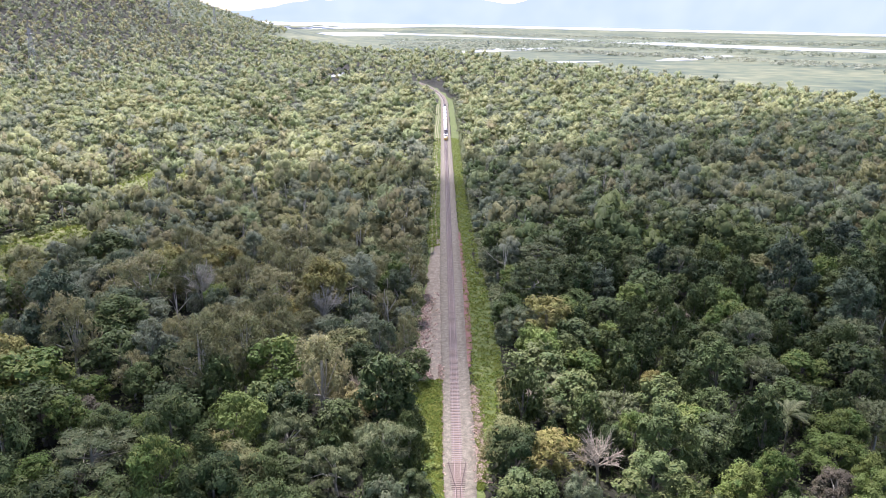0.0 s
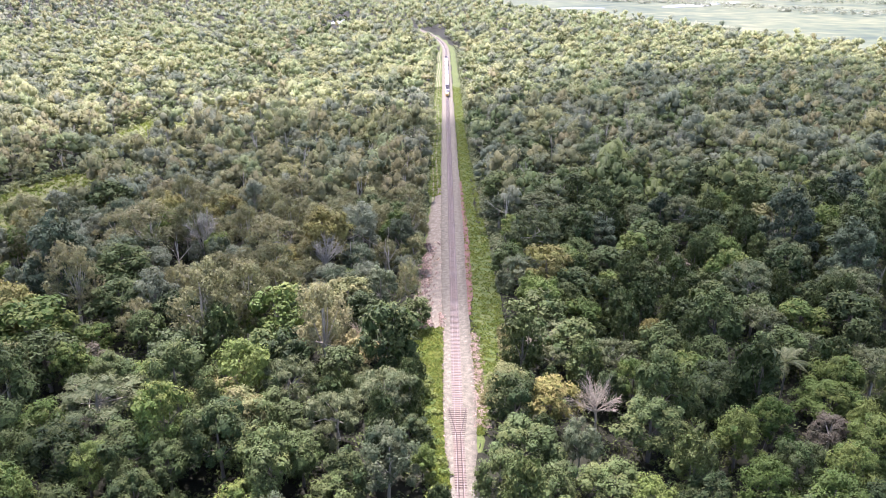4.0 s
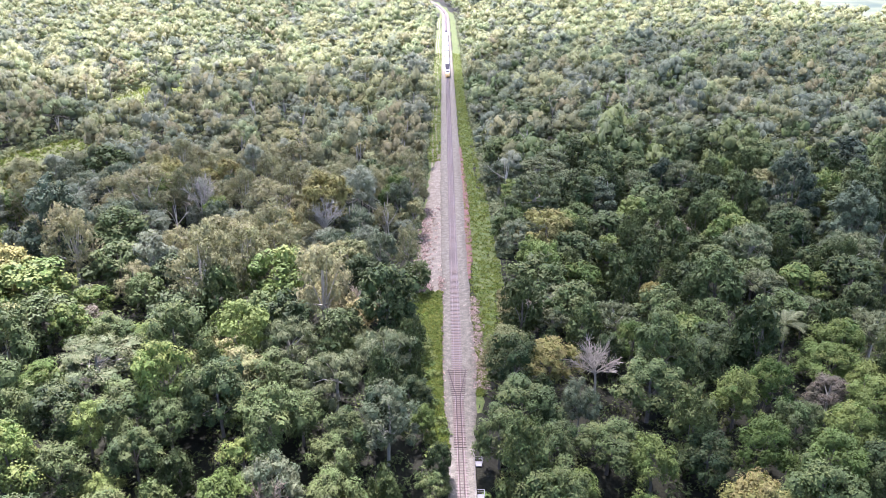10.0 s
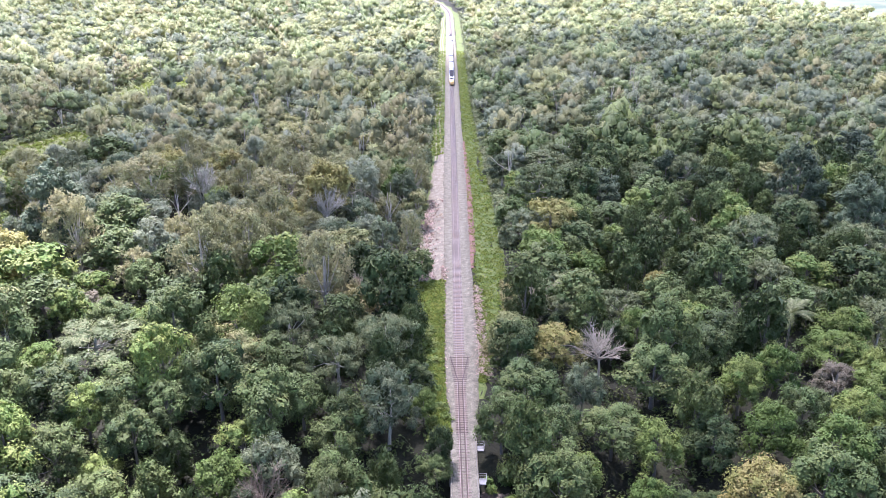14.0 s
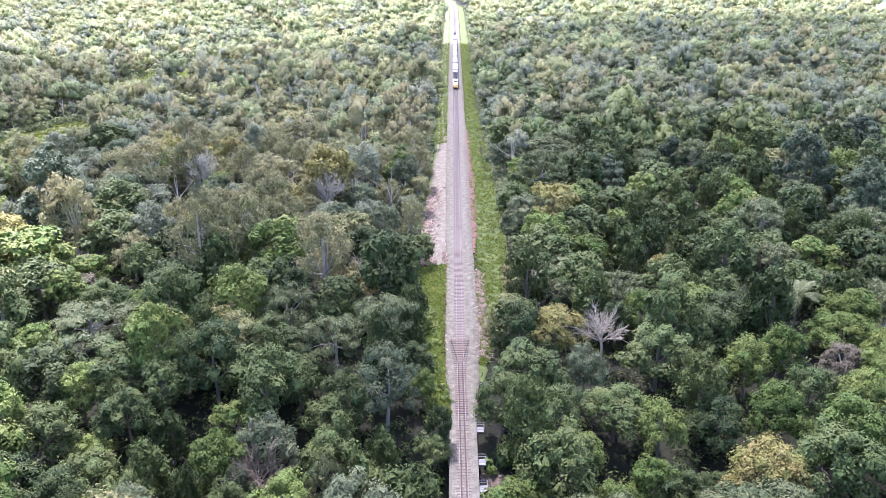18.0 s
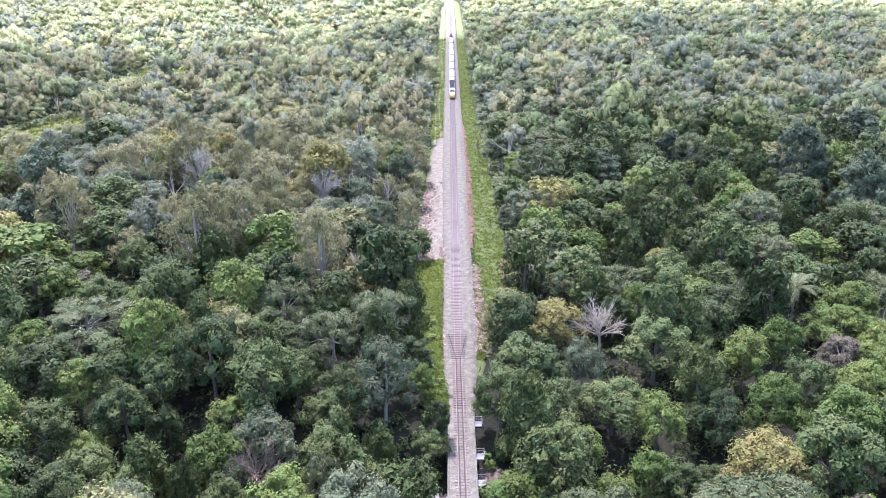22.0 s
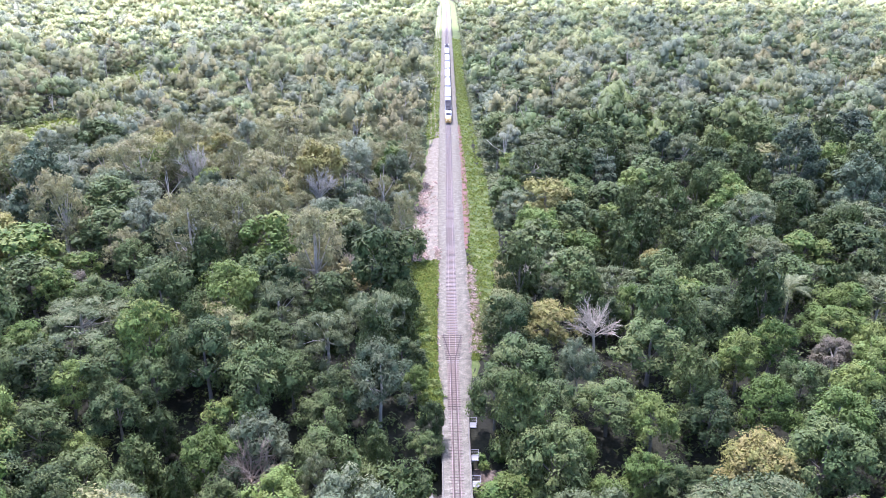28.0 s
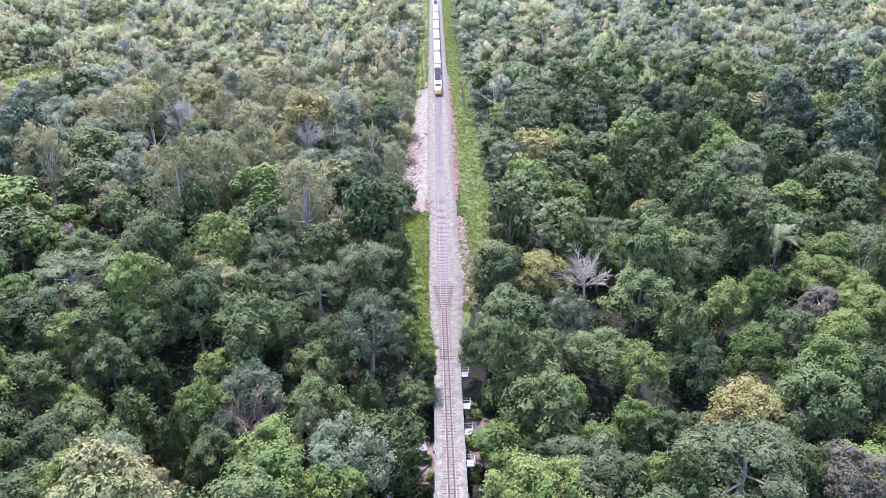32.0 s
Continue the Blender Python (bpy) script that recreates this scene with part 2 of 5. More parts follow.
def bm_mesh(name, bm, mat, smooth=False):
    me = bpy.data.meshes.new(name)
    if smooth:
        for f in bm.faces:
            f.smooth = True
    bm.to_mesh(me)
    bm.free()
    me.materials.append(mat)
    return me


def part(name, data, parent, label=""):
    """Links mesh data as one object under its thing or part."""
    ob = new(name, data)
    ob.parent = parent
    return tagged(ob, label)


def box(bm, c, s, rz=0.0, bevel=0.0):
    g = bmesh.ops.create_cube(bm, size=1.0, matrix=pose(*c, 0, 0, rz) @ Matrix.Diagonal((*s, 1)))
    if bevel:
        es = list({e for v in g["verts"] for e in v.link_edges})
        bmesh.ops.bevel(bm, geom=es, offset=bevel, segments=1, affect="EDGES")


def boxes(name, items, mat, bevel=0.0):
    bm = bmesh.new()
    for it in items:
        box(bm, *it, bevel=bevel) if len(it) == 2 else box(bm, it[0], it[1], it[2], bevel)
    return bm_mesh(name, bm, mat)


def tube(path, radii, sides=6):
    """Vertices and triangles of a tapered tube along a path."""
    path = np.asarray(path, float)
    d = np.gradient(path, axis=0)
    d /= np.linalg.norm(d, axis=1)[:, None] + 1e-9
    ref = np.where(np.abs(d[:, 2:3]) > 0.9, [[1.0, 0, 0]], [[0, 0, 1.0]])
    u = np.cross(d, ref)
    u /= np.linalg.norm(u, axis=1)[:, None]
    w = np.cross(d, u)
    a = np.arange(sides) * 2 * np.pi / sides
    V = (path[:, None] + np.asarray(radii)[:, None, None] * (np.cos(a)[None, :, None] * u[:, None] + np.sin(a)[None, :, None] * w[:, None])).reshape(-1, 3)
    F = []
    for i in range(len(path) - 1):
        for j in range(sides):
            p, q = i * sides + j, i * sides + (j + 1) % sides
            F += [(p, q, q + sides), (p, q + sides, p + sides)]
    return V, np.array(F)


def merge(pieces):
    V, F, o = [], [], 0
    for v, f in pieces:
        V.append(v)
        F.append(f + o)
        o += len(v)
    return np.concatenate(V), np.concatenate(F)


def sprigs(rng, centres, radii, count, size, squash=0.8, low=-0.35, up=0.45, hang=0.0, inner=0.55, rough=0.42):
    """Leaf sprigs, each one small blade, on the shells of clumps."""
    C, R = np.repeat(centres, count, axis=0), np.repeat(radii, count)
    n = len(C)
    d = rng.normal(size=(n, 3))
    d /= np.linalg.norm(d, axis=1)[:, None]
    flip = d[:, 2] < low
    d[flip, 2] *= -1
    P = C + d * (R * rng.uniform(inner, 1.12, n))[:, None] * np.array([1, 1, squash])
    N = d * 0.9 + np.array([0, 0, up]) + rng.normal(size=(n, 3)) * rough
    N /= np.linalg.norm(N, axis=1)[:, None]
    A = np.cross(N, rng.normal(size=(n, 3)))
    if hang:
        A = A * (1 - hang) + np.array([0, 0, -hang])
    A /= np.linalg.norm(A, axis=1)[:, None]
    B = np.cross(N, A)
    s = (size * rng.uniform(0.6, 1.35, n))[:, None]
    V = np.stack([P - A * s * 0.5 + B * s * 0.36, P - A * s * 0.35 - B * s * 0.42, P + A * s * 0.75 - N * s * 0.1], axis=1).reshape(-1, 3)
    return V, np.arange(n * 3).reshape(-1, 3)


# ---- trees ----
# crown shape by kind: height, crown radius, crown depth, clumps, clump radius, squash, trunk bark, openness
KINDS = {
    "rain": dict(h=13.5, r=4.9, deep=8.6, k=40, cr=1.5, sq=0.95, bark=bark_grey, limbs=6),
    "gum": dict(h=16, r=5.2, deep=11.0, k=44, cr=1.35, sq=0.95, bark=bark_pale, limbs=14),
    "feather": dict(h=14, r=6.0, deep=6.5, k=38, cr=1.6, sq=0.55, bark=bark_pale, limbs=9),
    "lime": dict(h=12.5, r=4.5, deep=8.0, k=36, cr=1.45, sq=0.85, bark=bark_grey, limbs=5),
    "yellow": dict(h=15, r=5.4, deep=9.0, k=42, cr=1.55, sq=0.95, bark=bark_grey, limbs=6),
    "vine": dict(h=13.5, r=3.1, deep=11.0, k=34, cr=1.35, sq=1.1, bark=bark_grey, limbs=3),
    "pale": dict(h=13, r=4.9, deep=8.0, k=34, cr=1.45, sq=0.85, bark=bark_pale, limbs=8),
    "russet": dict(h=13, r=4.4, deep=6.5, k=30, cr=1.4, sq=0.8, bark=bark_pale, limbs=9),
    "sun": dict(h=13, r=5.0, deep=7.0, k=34, cr=1.5, sq=0.85, bark=bark_pale, limbs=6),
    "dry": dict(h=13, r=5.4, deep=6.0, k=30, cr=1.6, sq=0.8, bark=bark_pale, limbs=6),
    "giant": dict(h=21, r=7.4, deep=18.0, k=92, cr=1.75, sq=0.8, bark=bark_grey, limbs=6),
    "straw": dict(h=9, r=5.0, deep=6.5, k=34, cr=1.4, sq=0.85, bark=bark_pale, limbs=9),
    "silver": dict(h=13.5, r=4.8, deep=8.0, k=34, cr=1.5, sq=0.8, bark=bark_pale, limbs=8),
}


def crown_centres(rng, K):
    """Clump centres spread over the crown's dome, none right beside another."""
    got = []
    top = K["h"] - K["cr"] * 0.6
    for _ in range(4000):
        if len(got) >= K["k"]:
            break
        d = rng.normal(size=3)
        d /= np.linalg.norm(d)
        d[2] = d[2] if d[2] > -0.55 else -d[2]
        q = rng.uniform(0.45, 1.0) ** 0.5
        lump = 1 + 0.22 * math.sin(3 * math.atan2(d[1], d[0]) + K["h"] * 7 + rng.uniform(-0.4, 0.4))
        p = np.array([d[0] * K["r"] * q * lump, d[1] * K["r"] * q * lump, top - K["deep"] * 0.62 + d[2] * q * K["deep"] * 0.62])
        if all(np.linalg.norm(p - g) > K["cr"] * 0.86 for g in got):
            got.append(p)
    return np.array(got)


def tree_meshes(kind, seed, leaves, size):
    """The trunk with its limbs, and the crown, of one tree."""
    K, rng = KINDS[kind], np.random.default_rng(seed)
    C = crown_centres(rng, K)
    R = K["cr"] * rng.uniform(0.65, 1.3, len(C))
    fork = K["h"] - K["deep"] * 0.9
    lean = rng.normal(size=2) * 0.35
    tr = 0.16 + 0.011 * K["h"]
    stem = np.array([[0, 0, -0.6], [lean[0] * 0.3, lean[1] * 0.3, fork * 0.4], [lean[0], lean[1], fork], [lean[0] * 0.6, lean[1] * 0.8, K["h"] - K["deep"] * 0.35]])
    bits = [tube(stem, [tr * 1.35, tr, tr * 0.75, tr * 0.3], 7)]
    for i in rng.permutation(len(C))[:K["limbs"]]:
        a = stem[2] * rng.uniform(0.75, 1.05) + np.array([0, 0, 0.0])
        b = C[i]
        mid = (a + b) / 2 + rng.normal(size=3) * 0.35 + np.array([0, 0, -0.3])
        bits.append(tube([a, mid, b], [tr * 0.45, tr * 0.3, tr * 0.1], 5))
    hang = {"vine": 0.5, "gum": 0.2}.get(kind, 0.0)
    if kind in ("gum", "feather"):
        leaves, size = int(leaves * 1.2), size * 0.75
    low = -0.5 if kind != "feather" else -0.1
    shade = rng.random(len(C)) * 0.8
    outer = sprigs(rng, C, R, leaves, size, K["sq"], low=low, hang=hang, up=0.3 if hang else 0.5, inner=0.78, rough=0.2)
    # broad inner leaves close the heart of each clump, but for the thin crowns of gums
    heart = 14 if kind not in ("gum", "straw", "russet") else 8
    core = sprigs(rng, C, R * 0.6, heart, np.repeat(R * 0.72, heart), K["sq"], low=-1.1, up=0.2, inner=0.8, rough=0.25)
    # inner leaves get half the tone: the crown's inner shade is in their colour
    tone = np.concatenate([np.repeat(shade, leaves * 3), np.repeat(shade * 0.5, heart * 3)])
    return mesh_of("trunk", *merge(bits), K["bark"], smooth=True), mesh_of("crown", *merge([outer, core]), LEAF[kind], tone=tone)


WORDS = {
    "giant": ("towering blue green tree hung with leafy creepers", "tree"),
    "straw": ("low straw coloured tree with drying foliage", "tree"),
    "rain": ("dense dark green rainforest tree with a lumpy crown", "tree"),
    "gum": ("open olive grey gum tree with pale bare limbs", "gum tree"),
    "feather": ("spreading silvery green tree with flat feathery layers", "tree"),
    "lime": ("bright green leafy tree with a full crown", "tree"),
    "yellow": ("yellowish green bushy tree with a rounded crown", "tree"),
    "vine": ("narrow tree draped in hanging dark green vines", "vine tree"),
    "pale": ("pale grey green paperbark tree with thin foliage", "paperbark"),
    "silver": ("silvery grey green paperbark with fine drooping foliage", "paperbark"),
    "russet": ("brownish half bare tree with withering foliage", "tree"),
    "sun": ("light yellow green woodland tree with open foliage", "tree"),
}
NAMES = {"giant": "tall_creeper_tree", "straw": "straw_tree", "rain": "rainforest_tree", "gum": "gum_tree", "feather": "feathery_tree", "lime": "leafy_tree", "yellow": "yellow_tree", "vine": "vine_tree", "pale": "paperbark_tree", "silver": "paperbark_tree", "russet": "withered_tree", "sun": "woodland_tree"}
STOCK = {}


def stock(kind, level):
    """Trees of a kind at a level of detail, built once each."""
    if (kind, level) not in STOCK:
        many, leaves, size = ((3, 128, 0.305), (3, 60, 0.46))[level]
        STOCK[kind, level] = [tree_meshes(kind, 17 * i + 101 * level + 7 * list(KINDS).index(kind), leaves, size) for i in range(many)]
    return STOCK[kind, level]


PLANTED = []
tree_rng = np.random.default_rng(5)


def plant(kind, x, y, scale=1.0, tall=1.0):
    """One tree as a thing: trunk and crown under an Empty at its foot."""
    level = 0 if y < 2 else 1
    pair = stock(kind, level)
    tm, cm = pair[int(tree_rng.integers(len(pair)))]
    ob = new(NAMES[kind])
    ob.matrix_world = Matrix.LocRotScale((x, y, ground_z(x, y)), Euler((0, 0, tree_rng.uniform(0, 6.28))), (scale, scale, scale * tall))
    tagged(ob, WORDS[kind][0], WORDS[kind][1], "trees of the forest")
    part("trunk", tm, ob)
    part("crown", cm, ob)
    PLANTED.append((x, y, KINDS[kind]["r"] * scale))
    return ob


def dead_tree(x, y, h, seed, mat=bark_dead):
    """A bare tree: trunk, forking limbs and twigs."""
    rng = np.random.default_rng(seed)
    ob = new("dead_tree")
    ob.location = (x, y, ground_z(x, y))
    tagged(ob, "bare pale grey dead tree with forked twigs", "dead tree", "trees of the forest")
    stem = np.array([[0, 0, -0.5], [0.2, 0.1, h * 0.35], [rng.normal() * 0.5, rng.normal() * 0.5, h * 0.6]])
    part("trunk", mesh_of("trunk", *tube(stem, [0.32, 0.24, 0.18], 7), mat, smooth=True), ob)
    for i in range(17):
        az, up = i * 0.62 + rng.uniform(-0.3, 0.3), rng.uniform(0.4, 1.2) if h < 14 else rng.uniform(0.75, 1.4)
        a = stem[2] * rng.uniform(0.75, 1.0)
        ln = h * rng.uniform(0.28, 0.45)
        d = np.array([math.cos(az) * math.cos(up), math.sin(az) * math.cos(up), math.sin(up)])
        b = a + d * ln * 0.5 + rng.normal(size=3) * 0.25
        c = b + d * ln * 0.5 + rng.normal(size=3) * 0.5
        bits = [tube([a, b, c], [0.12, 0.085, 0.03], 5)]
        for j in range(30):
            s = b + (c - b) * rng.uniform(-0.3, 1)
            e = s + d * rng.uniform(0.6, 1.6) + rng.normal(size=3) * 0.7
            bits.append(tube([s, (s + e) / 2 + rng.normal(size=3) * 0.12, e], [0.042, 0.032, 0.018], 3))
        part("limb", mesh_of("limb", *merge(bits), mat, smooth=True), ob)
    PLANTED.append((x, y, 2.2))


def palm(x, y, h, spread, seed):
    """A palm: ringed trunk and arching fronds, each its own part."""
    rng = np.random.default_rng(seed)
    ob = new("palm_tree")
    ob.location = (x, y, ground_z(x, y))
    tagged(ob, "tall palm with long arching grey green fronds", "palm", "trees of the forest")
    zs = np.linspace(-0.5, h, 9)
    part("trunk", mesh_of("trunk", *tube(np.stack([0.15 * np.sin(zs * 0.4), 0 * zs, zs], 1), 0.19 + 0.03 * (np.arange(9) % 2), 7), bark_grey), ob)
    for i in range(13):
        az, lift = i * 2.4, rng.uniform(0.35, 1.5)
        u = np.linspace(0, 1, 24)
        rad = spread * (u * math.cos(lift * 0.7))
        z = h + spread * (lift * 0.85 * u - 0.6 * u ** 2)
        spine = np.stack([rad * math.cos(az), rad * math.sin(az), z], 1)
        side = np.array([-math.sin(az), math.cos(az), 0])
        V, F = [], []
        for k in range(1, 24):
            for s in (-1, 1):
                a, b = spine[k - 1], spine[k]
                ln = spread * 0.2 * math.sin(math.pi * (0.12 + 0.85 * u[k]))
                tip = b + side * s * ln + (b - a) * 2.2 + np.array([0, 0, -0.35 * ln])
                o = len(V)
                V += [a, a + (b - a) * 0.95, tip]
                F.append((o, o + 1, o + 2))
        part("frond", mesh_of("frond", np.array(V), np.array(F), LEAF["feather"]), ob)
    PLANTED.append((x, y - 4, spread * 1.9))


# ---- the lie of the land ----
def track_x(y):
    """The track runs straight, kinks a little at the bridge and bends away far off."""
    return np.where(y < 0, -0.007 * y, np.where(y > 640, -np.maximum(y - 640, 0) ** 2 / 1900.0, 0.0))


def wood_edge(x):
    """How far the woods reach before the marsh."""
    return np.where(x > 0, 1600 - 2.45 * np.minimum(x, 480) + 30 * np.sin(x * 0.03), 1600 + 60 * np.sin(x * 0.012) - 0.62 * x)


def ground_z(x, y):
    x, y = np.asarray(x, float), np.asarray(y, float)
    off = np.abs(x - track_x(y))
    z = -0.25 - 0.9 * np.clip((off - 4.0) / 5.0, 0, 1)
    gully = np.exp(-((y + 47 + 0.05 * x) / 11.0) ** 2)
    z = z - 5.2 * gully
    z = z + 270 * np.exp(-(((x + 1420) / 620) ** 2 + ((y - 2150) / 620) ** 2)) + 60 * np.exp(-(((x + 850) / 330) ** 2 + ((y - 2500) / 420) ** 2))
    z = z + 60 * np.exp(-(((x + 1250) / 500) ** 2 + ((y - 1500) / 400) ** 2))
    return z if z.ndim else float(z)


xs = np.unique(np.concatenate([np.arange(-40, 41, 2.0), np.arange(-160, 161, 10), np.arange(-2800, 2801, 70)]))
ys = np.unique(np.concatenate([np.arange(-90, 60, 2.0), np.arange(-400, 400, 12), np.arange(400, 4701, 60)]))
GX, GY = np.meshgrid(xs, ys)
GV = np.stack([GX, GY, ground_z(GX, GY)], -1).reshape(-1, 3)
nx = len(xs)
gi = (np.arange(len(ys) - 1)[:, None] * nx + np.arange(nx - 1)[None]).ravel()
GF = np.stack([gi, gi + 1, gi + nx + 1, gi + nx], 1)
# litter is coloured nearly black to hold the shade between the trees
litter_mat = surface("leaf_litter_shade", ((0.3, (0.010, 0.010, 0.006)), (0.5, (0.018, 0.019, 0.010)), (0.72, (0.036, 0.038, 0.018))), 0.12, 2.5, 0.95, 0.8)
marsh_mat = surface("marsh_grass", ((0.36, (0.055, 0.080, 0.056)), (0.5, (0.112, 0.135, 0.078)), (0.64, (0.19, 0.20, 0.11))), 0.0045, 0.03, 0.95, 0.3)
fc = GV[GF].mean(1)
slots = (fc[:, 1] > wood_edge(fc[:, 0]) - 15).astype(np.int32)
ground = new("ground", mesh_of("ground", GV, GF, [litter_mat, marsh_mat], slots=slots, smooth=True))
tagged(ground, "leaf litter coloured dark for forest shade, and green marsh beyond", "ground", kind="structure")


def strip(name, label, y0, y1, left, right, z, mat, step=4.0, wob=0.5, seed=0, side=0.0):
    """A strip of ground that follows the track, with ragged edges and real thickness."""
    rng = np.random.default_rng(seed)
    y = np.arange(y0, y1 + step, step)
    c = track_x(y)
    a = c + np.array([left(v) for v in y]) + rng.uniform(-wob, wob, len(y))
    b = c + np.array([right(v) for v in y]) + rng.uniform(-wob, wob, len(y))
    t = np.array([0, 0.02, 0.25, 0.5, 0.75, 0.98, 1.0])
    X = a[:, None] + (b - a)[:, None] * t
    Z = np.maximum(ground_z(X, y[:, None] + 0 * X), -1.2) + z + rng.uniform(-0.03, 0.03, X.shape) * min(1, wob * wob * 4)
    Z[:, 0] -= 0.5
    Z[:, -1] -= 0.5
    V = np.stack([X, y[:, None] + 0 * X, Z], -1).reshape(-1, 3)
    k = (np.arange(len(y) - 1)[:, None] * 7 + np.arange(6)[None]).ravel()
    ob = new(name, mesh_of(name, V, np.stack([k, k + 1, k + 8, k + 7], 1), mat, smooth=True))
    return tagged(ob, label, name.split("_")[0], kind="structure")


def piecewise(*pts):
    return lambda v: float(np.interp(v, [p[0] for p in pts], [p[1] for p in pts]))


LEFT_EDGE = piecewise((-26, -2.1), (-14, -3.1), (0, -3.3), (40, -3.1), (110, -3.7), (900, -3.2))
RIGHT_EDGE = piecewise((-26, 2.3), (-14, 3.3), (0, 3.9), (20, 3.8), (60, 3.6), (110, 3.9), (900, 3.2))
VERGE_L = piecewise((-24, -4.4), (-8, -5.8), (10, -7.2), (22, -9.0), (32, -10.5), (38, -10.5), (44, -9.2), (62, -10.8), (90, -9.6), (130, -8.8), (250, -8.5), (450, -9), (900, -8))
VERGE_R = piecewise((-24, 4.2), (-6, 4.6), (8, 7.5), (20, 11.8), (60, 12.3), (90, 12.3), (140, 11), (250, 9.2), (450, 10), (900, 9))
strip("grass_verge", "bright green grass verge beside the ballast", -14, 860, lambda v: RIGHT_EDGE(v) - 1, VERGE_R, 0.03, grass_mat, 4, 0.5, 1)
strip("grass_verge", "long green grass verge left of the ballast", -18, 860, VERGE_L, lambda v: LEFT_EDGE(v) + 1, 0.03, grass_mat, 4, 0.5, 2)
strip("rubble_shoulder", "pinkish bare rubble shoulder beside the track", 34, 160, piecewise((34, -4.2), (44, -7.4), (60, -9.2), (75, -8.3), (110, -8.0), (135, -7.2), (160, -4.8)), lambda v: -2.6, 0.2, pink_mat, 3, 0.5, 3)
strip("red_edge", "strip of bare red soil beside the ballast", 44, 170, lambda v: 3.0, piecewise((44, 4.2), (60, 5.1), (110, 5.4), (170, 4.6)), 0.2, red_mat, 3, 0.25, 4)
for off in (-7.0, -5.4):
    strip("wheel_rut", "pale bare wheel rut in the grass", 118, 640, lambda v: off - 0.32 + 0.5 * math.sin(v * 0.05), lambda v: off + 0.32 + 0.5 * math.sin(v * 0.05), 0.1, rut_mat, 4, 0.12, 5)
bed = strip("ballast_bed", "crushed pinkish grey stone ballast under the rails", -26, 900, LEFT_EDGE, RIGHT_EDGE, 0.31, ballast_mat, 3, 0.18, 6)
for s, e in ((-400, -70),):
    strip("ballast_bed", "crushed stone ballast beyond the bridge", s, e, lambda v: -3.2, lambda v: 3.2, 0.35, ballast_mat, 6, 0.2, 7)


# ---- track ----
GAUGE = 1.067


def ribbon(y, half, z0, z1, off):
    """A long bar of rectangular section along the track."""
    c = track_x(y) + off
    V = np.stack([np.stack([c + dx, y, 0 * y + z], -1) for dx, z in ((-half, z0), (half, z0), (half * 0.45, z0 + 0.03), (half * 0.55, z1), (-half * 0.55, z1), (-half * 0.45, z0 + 0.03))], 1).reshape(-1, 3)
    F = [(i * 6 + j, i * 6 + (j + 1) % 6, i * 6 + 6 + (j + 1) % 6, i * 6 + 6 + j) for i in range(len(y) - 1) for j in range(6)]
    n = len(V)
    return V, F + [tuple(range(6)), tuple(range(n - 6, n))[::-1]]


track = tagged(new("railway_track"), "single narrow gauge railway track with rusty rails", "track", kind="structure")
yr = np.concatenate([np.arange(-400, 640, 10.0), np.arange(640, 880, 6.0)])
for s in (-1, 1):
    part("rail", mesh_of("rail", *ribbon(yr, 0.065, 0.10, 0.26, s * (GAUGE / 2 + 0.035)), rail_mat), track)
    part("rail_head", mesh_of("rail_head", *ribbon(yr, 0.055, 0.255, 0.29, s * (GAUGE / 2 + 0.035)), rail_top), track)

guard_mat = surface("guard_rail_rust", ((0.3, (0.055, 0.04, 0.034)), (0.7, (0.12, 0.09, 0.075))), 2, 20, 0.7, 0.1, 0.2)
# guard rails: flared at the bridge's approach, then close inside the running rails
for s in (-1, 1):
    yg = np.concatenate([np.arange(-400, -20, 8.0), np.linspace(-20, -9.5, 4), np.linspace(-8.5, 0.3, 8)])
    V, F = ribbon(yg, 0.085, 0.14, 0.33, s * 0.34)
    V[:, 0] += np.repeat(s * 1.3 * np.clip((yg + 9.0) / 9.0, 0, 1) + s * 0.02, 6)
    part("guard_rail", mesh_of("guard_rail", V, F, guard_mat), track, "rusty guard rail, flared outwards at its end")

SLEEPER = boxes("sleeper", [((0, 0, 0.06), (2.15, 0.24, 0.14))], sleeper_mat, 0.015)
TIMBER = boxes("timber_sleeper", [((0, 0, 0.06), (2.05, 0.24, 0.15))], timber_mat, 0.015)
LONG = boxes("long_timber", [((0, 0, 0.07), (1, 0.22, 0.16))], timber_mat, 0.012)
for i in range(14):
    yy = 0.2 - i * 0.68
    ob = part("long_timber", LONG, track)
    ob.location, ob.scale = (float(track_x(yy)), yy, 0.005), (4.1 - i * 0.13, 1, 1)
sl = np.arange(-88, 112, 0.685)
for yy in sl:
    if -9.2 < yy < 0.6:
        continue
    ob = part("sleeper", TIMBER if yy < -10 else SLEEPER, track)
    ob.location = (float(track_x(yy)), float(yy), 0.0)
rest = np.arange(112, 800, 0.685)
base = np.array([(x, y, z) for x in (-1.07, 1.07) for y in (-0.12, 0.12) for z in (0.0, 0.13)])
Q = np.array([(0, 1, 3, 2), (4, 6, 7, 5), (0, 4, 5, 1), (2, 3, 7, 6), (1, 5, 7, 3)])
V = (base[None] + np.stack([track_x(rest), rest, 0 * rest], -1)[:, None]).reshape(-1, 3)
F = (Q[None] + np.arange(len(rest))[:, None, None] * 8).reshape(-1, 4)
tagged(part("far_sleepers", mesh_of("far_sleepers", V, F, sleeper_mat), track), "far run of pale sleepers", kind="stuff")


